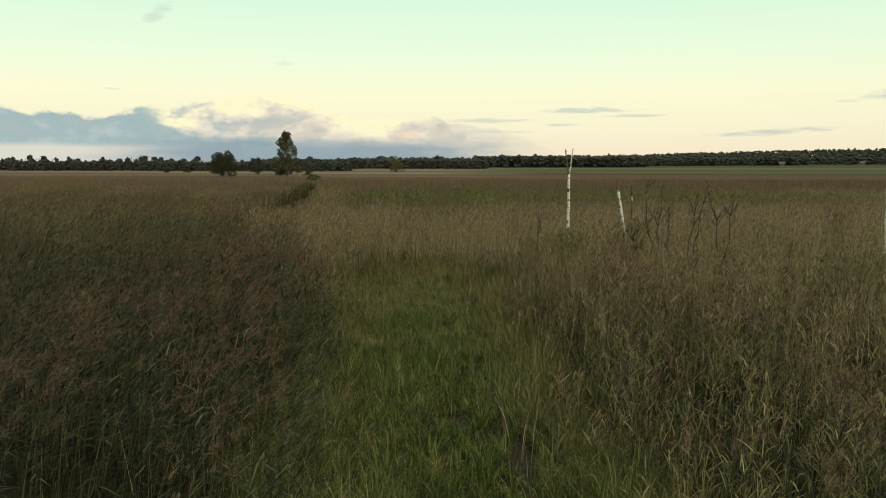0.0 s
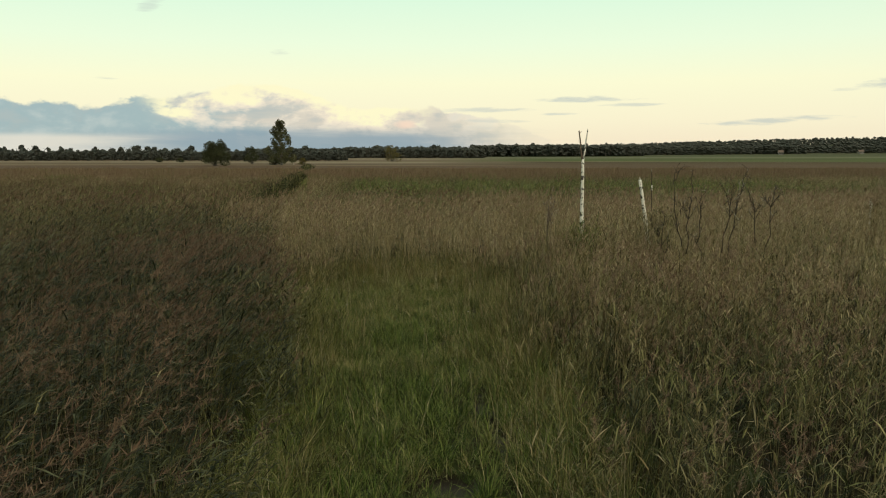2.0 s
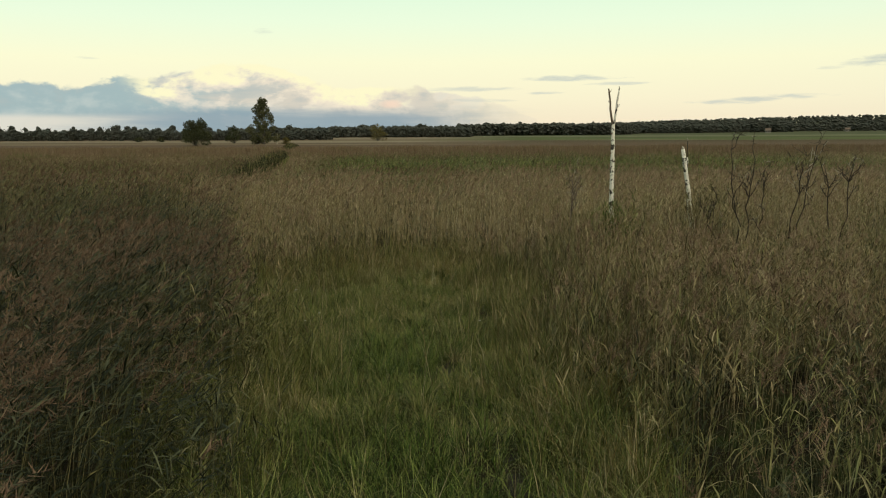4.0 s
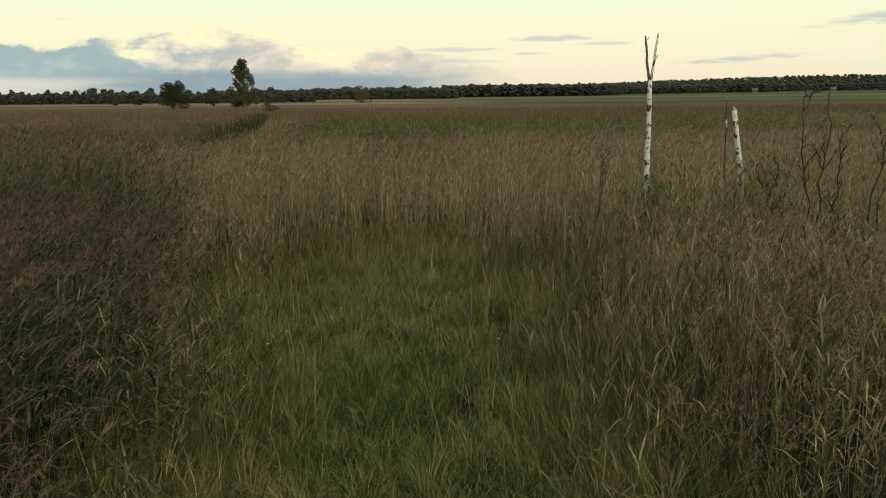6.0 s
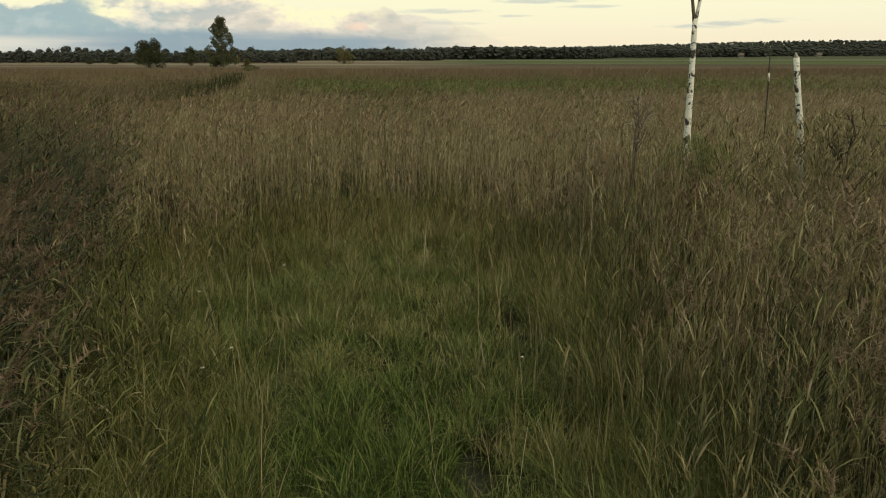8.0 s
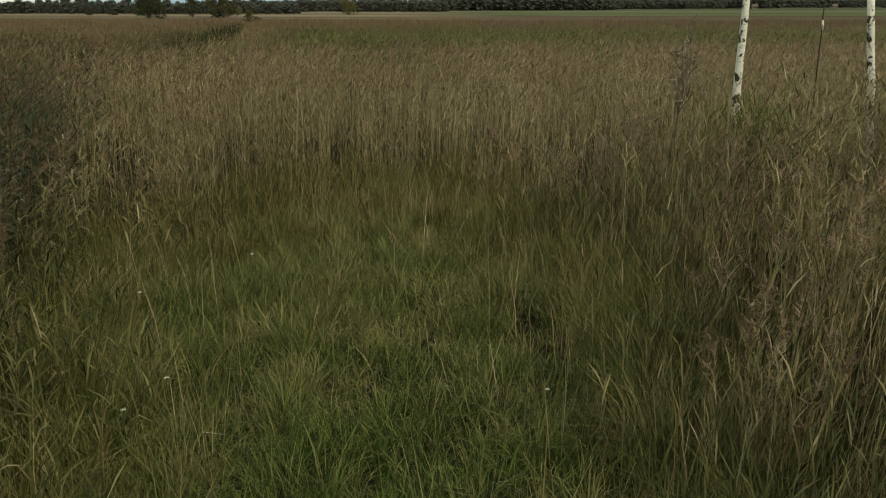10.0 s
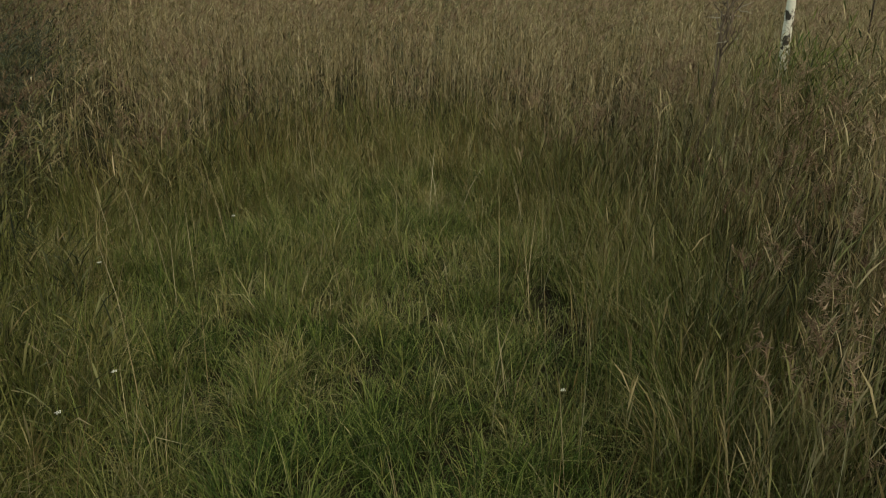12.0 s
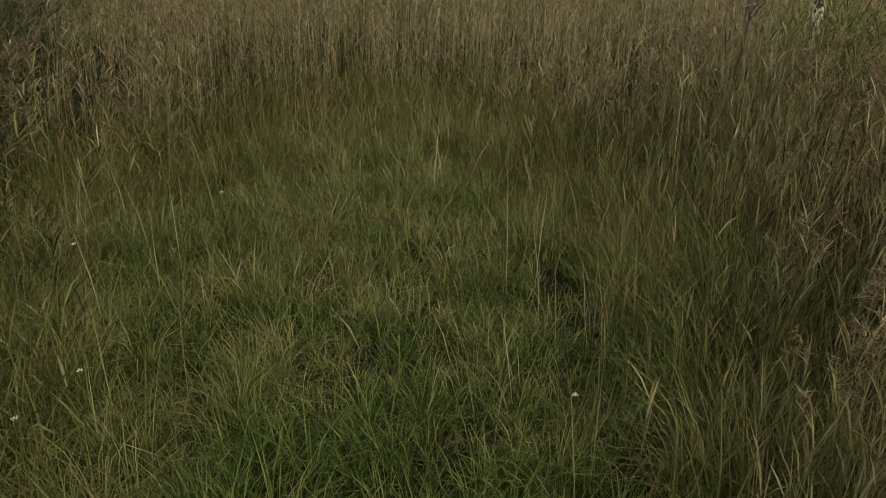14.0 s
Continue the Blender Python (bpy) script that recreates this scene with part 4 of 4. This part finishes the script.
def crown(name, blobs, count, leaf, rng, material):
    """Leaf clumps scattered through uneven blobs (centre, radii), thicker at their skin."""
    w = np.array([b[3] * b[4] * b[5] for b in blobs]) ** 0.67
    pick = rng.choice(len(blobs), count, p=w / w.sum())
    b = np.array(blobs)[pick]
    v = rng.normal(0, 1, (count, 3))
    v /= np.linalg.norm(v, axis=1)[:, None]
    c = b[:, :3] + v * b[:, 3:] * (rng.uniform(0.25, 1.0, count) ** 0.5)[:, None]
    u = rng.normal(0, 1, (count, 3))
    u /= np.linalg.norm(u, axis=1)[:, None]
    s = np.cross(u, rng.normal(0, 1, (count, 3)))
    s /= np.linalg.norm(s, axis=1)[:, None]
    size = leaf * rng.uniform(0.6, 1.4, count)[:, None]
    pts = np.stack([c - u * size, c + s * size * 0.6, c + u * size, c - s * size * 0.6], 1)
    return tri_mesh(name, [(pts, np.array([(0, 1, 2), (0, 2, 3)]), 0, np.zeros(count))], [material])


def lone_birch():
    rng = np.random.RandomState(12)
    ob = thing("birch_tree", pose(-45.3, 255, 0), "tall lone birch with a thinning green crown", "tree")
    H = 14.0
    trunk = bent((0.3, 0, -0.3), (0.1, 0, H * 0.95), 9, 0.22, 5)
    part("trunk", tube("trunk", trunk, list(np.linspace(0.30, 0.05, 10)), 8, 0.1, 5), M_BARK, ob)
    blobs = []
    for i in range(110):
        f = (i + 0.5) / 110
        z = H * (0.06 + 0.91 * f)
        wide = float(np.interp(f, [0, 0.3, 0.5, 0.75, 1], [4.6, 4.8, 3.8, 2.6, 0.7])) * (0.35, 1.0, 0.7, 0.9, 0.5)[i % 5] * rng.uniform(0.75, 1.08)
        a = i * 2.4 + rng.uniform(-0.4, 0.4)
        end = (math.sin(a) * wide, math.cos(a) * wide, z)
        if i % 4 == 1:
            k = min(8, int(9 * max(0.1, z / H - 0.12)))
            part("limb", tube("limb", bent(trunk[k], end, 4, 0.15, 50 + i), [0.09, 0.07, 0.05, 0.035, 0.02], 5, 0.1, i), M_BARK, ob)
        blobs.append((*end, rng.uniform(0.55, 1.05), rng.uniform(0.55, 1.05), rng.uniform(0.5, 0.95)))
    part("crown", crown("crown", blobs, 12000, 0.17, rng, M_LEAF), None, ob, "loose green birch foliage")


def bush(x, y, w, h, seed, material, label, category="bush", count=1300, leaf=0.22):
    rng = np.random.RandomState(seed)
    ob = thing("bush", pose(x, y, float(land(x, y))), label, category)
    blobs = []
    for i in range(20):
        a, rr = rng.uniform(0, 6.28), rng.uniform(0.1, 0.80)
        z = h * rng.uniform(0.12, 0.90) * (1 - 0.75 * rr * rr)
        end = (math.sin(a) * rr * w, math.cos(a) * rr * w, z)
        part("stem", tube("stem", bent((0.1 * math.sin(a), 0.1 * math.cos(a), -0.1), end, 4, 0.1, seed + i), [0.08, 0.06, 0.05, 0.035, 0.02], 5, 0.1, i), M_BARK, ob)
        blobs.append((*end, w * rng.uniform(0.20, 0.32), w * rng.uniform(0.20, 0.32), h * rng.uniform(0.10, 0.17)))
    blobs.append((0, 0, h * 0.40, w * 0.7, w * 0.7, h * 0.36))
    part("crown", crown("crown", blobs, count, leaf, rng, material), None, ob)


lone_birch()
bush(-61.8, 240, 5.4, 8.4, 61, M_BUSH, "large dense dark green willow bush in the fields", count=8500, leaf=0.17)
bush(-59.8, 280, 3.2, 6.2, 62, M_BUSH, "smaller round dark green bush in the fields", count=1500, leaf=0.2)
bush(-13.5, 335, 4.4, 7.2, 63, M_AUTUMN, "olive and yellowing bush at the field edge", count=1700, leaf=0.2)
bush(-39.5, 262, 1.7, 2.7, 64, M_AUTUMN, "low yellowish bush beside the lone birch", count=800, leaf=0.15)
bush(-47.5, 258, 2.2, 3.2, 65, M_BUSH, "low dark bush under the lone birch", count=900, leaf=0.18)
bush(-54, 312, 1.9, 3.0, 66, M_BUSH, "small dark bush on the fallow field", count=600, leaf=0.18)
bush(-105, 318, 2.2, 2.4, 67, M_BUSH, "low dark scrub before the woods", count=600, leaf=0.18)
bush(-97, 320, 1.8, 2.0, 68, M_BUSH, "low dark scrub before the woods", count=600, leaf=0.18)
birch_post = thing("pale_post", pose(-41.8, 258, 0), "bleached leaning post near the lone birch", "post")
part("shaft", tube("shaft", bent((0, 0, -0.3), (0.35, 0, 3.4), 5, 0.05, 3), [0.22, 0.2, 0.18, 0.16, 0.14, 0.08], 7, 0.1, 3), M_PALE, birch_post)

# ---------------------------------------------------------------- far woods and farm


GOLD = (1 + 5 ** 0.5) / 2
ICO = np.array([(-1, GOLD, 0), (1, GOLD, 0), (-1, -GOLD, 0), (1, -GOLD, 0), (0, -1, GOLD), (0, 1, GOLD), (0, -1, -GOLD), (0, 1, -GOLD), (GOLD, 0, -1), (GOLD, 0, 1), (-GOLD, 0, -1), (-GOLD, 0, 1)]) / (1 + GOLD ** 2) ** 0.5
ICO_FACES = np.array([(a, c, d) for a in range(12) for c in range(a + 1, 12) for d in range(c + 1, 12)
                      if max(np.linalg.norm(ICO[a] - ICO[c]), np.linalg.norm(ICO[c] - ICO[d]), np.linalg.norm(ICO[a] - ICO[d])) < 1.2])


def woods(name, rows, label, seed, leaves=44, lumps=6):
    """Joined far trees: rows of (azimuth from, azimuth to, distance, depth, height, height spread, count)."""
    rng = np.random.RandomState(seed)
    cs, ss, trunks, cores = [], [], [], []
    for a0, a1, dist, depth, h, dh, count in rows:
        az = np.radians(rng.uniform(a0, a1, count))
        dd = dist + rng.uniform(0, depth, count)
        x, y = np.tan(az) * dd, 20 + dd
        z = land(x, y)
        hh = np.maximum(h + dh * rng.normal(0, 1, count) * (0.6 + 0.8 * waves(x, y, 60, seed)), h * 0.55)
        ww = hh * rng.uniform(0.30, 0.50, count)
        for _ in range(leaves):
            v = rng.normal(0, 1, (count, 3))
            v /= np.linalg.norm(v, axis=1)[:, None]
            k = rng.uniform(0.55, 1.04, count)
            zz = hh * 0.54 + v[:, 2] * k * hh * 0.46
            cs.append(np.stack([x + v[:, 0] * k * ww, y + v[:, 1] * k * ww, z + zz], 1))
            ss.append(hh * rng.uniform(0.03, 0.06, count))
        for lump in range(lumps):
            a, f = rng.uniform(0, 6.28, count), (lump + rng.uniform(0.1, 0.9, count)) / lumps * 0.80 + 0.06
            o = ww * 0.80 * (1.05 - f)
            c0 = np.stack([x + np.sin(a) * o, y + np.cos(a) * o, z + hh * f], 1)
            r0 = np.stack([ww * 0.52, ww * 0.52, hh * 0.18], 1) * rng.uniform(0.7, 1.2, (count, 1))
            cores.append(c0[:, None] + ICO[None] * r0[:, None] * rng.uniform(0.75, 1.2, (count, 12, 1)))
        b = np.stack([x, y, z - 0.2], 1)
        trunks.append((b, hh))
    c, s = np.concatenate(cs), np.concatenate(ss)
    n = len(c)
    u = rng.normal(0, 1, (n, 3))
    u /= np.linalg.norm(u, axis=1)[:, None]
    w = np.cross(u, rng.normal(0, 1, (n, 3)))
    w /= np.linalg.norm(w, axis=1)[:, None]
    pts = np.stack([c - u * s[:, None], c + (u * 0.6 + w) * s[:, None], c + (u * 0.6 - w) * s[:, None]], 1)
    cores = np.concatenate(cores)
    groups = [(pts, np.array([(0, 1, 2)]), 0, np.zeros(n)), (cores, ICO_FACES, 0, np.zeros(len(cores)))]
    for b, hh in trunks:
        p, t = blades(b, hh * 0.7, np.zeros(len(b)), np.zeros(len(b)), np.zeros(len(b)), hh * 0.045, 1, rng)
        groups.append((p, t, 1, np.zeros(len(b))))
    stuff(name, tri_mesh(name, groups, [M_HAZED_WOODS, M_BARK]), label, "woods")


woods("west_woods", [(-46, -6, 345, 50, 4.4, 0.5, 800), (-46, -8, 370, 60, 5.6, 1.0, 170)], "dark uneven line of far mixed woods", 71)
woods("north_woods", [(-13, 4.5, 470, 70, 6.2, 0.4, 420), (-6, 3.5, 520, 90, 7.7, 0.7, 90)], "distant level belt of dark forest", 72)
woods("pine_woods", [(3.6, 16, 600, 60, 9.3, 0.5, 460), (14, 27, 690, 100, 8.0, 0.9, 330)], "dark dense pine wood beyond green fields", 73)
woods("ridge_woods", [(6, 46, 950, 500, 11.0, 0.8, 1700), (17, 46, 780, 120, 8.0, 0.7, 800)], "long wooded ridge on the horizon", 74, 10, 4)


def far_house(x, y, rz, w, d, h, label, group=""):
    ob = thing("farmhouse", pose(x, y, float(land(x, y)), 0, 0, rz), label, "house", group)

    def box(name, lo, hi, mat, parent, text=""):
        bm = bmesh.new()
        bmesh.ops.create_cube(bm, size=1)
        for v in bm.verts:
            v.co = Vector([lo[i] + (hi[i] - lo[i]) * (v.co[i] + 0.5) for i in range(3)])
        me = bpy.data.meshes.new(name)
        bm.to_mesh(me), bm.free()
        return part(name, me, mat, parent, text)

    wall = box("wall", (-w / 2, -d / 2, -0.3), (w / 2, d / 2, h), M_PLASTER, ob)
    me = bpy.data.meshes.new("roof")
    o, r = 0.4, d * 0.42
    me.from_pydata([(-w / 2 - o, -d / 2 - o, h - 0.1), (w / 2 + o, -d / 2 - o, h - 0.1), (w / 2 + o, d / 2 + o, h - 0.1), (-w / 2 - o, d / 2 + o, h - 0.1), (-w / 2 - o, 0, h + r), (w / 2 + o, 0, h + r)], [],
                   [(0, 1, 5, 4), (2, 3, 4, 5), (1, 2, 5), (3, 0, 4), (3, 2, 1, 0)])
    roof = part("roof", me, M_ROOF, ob)
    box("chimney", (w * 0.18, -0.3, h + r * 0.5), (w * 0.18 + 0.6, 0.3, h + r + 0.7), M_ROOF, roof)
    for i in range(3):
        cx = -w / 2 + w * (i + 0.5) / 3
        box("window", (cx - 0.35, -d / 2 - 0.04, 0.8), (cx + 0.35, -d / 2 + 0.05, 1.7), M_GLASS, wall)


for az, dist, rz, w, label in ((25.4, 640, 8, 3.6, "low pale farmhouse before the woods"), (27.3, 930, -12, 5, "pale farmhouse on the wooded ridge"),
                               (30.2, 740, 20, 4.2, "small pale barn at the field edge")):
    far_house(math.tan(radians(az)) * dist, 20 + dist, rz - az, w, 4, 2.1, label, "far farm buildings")
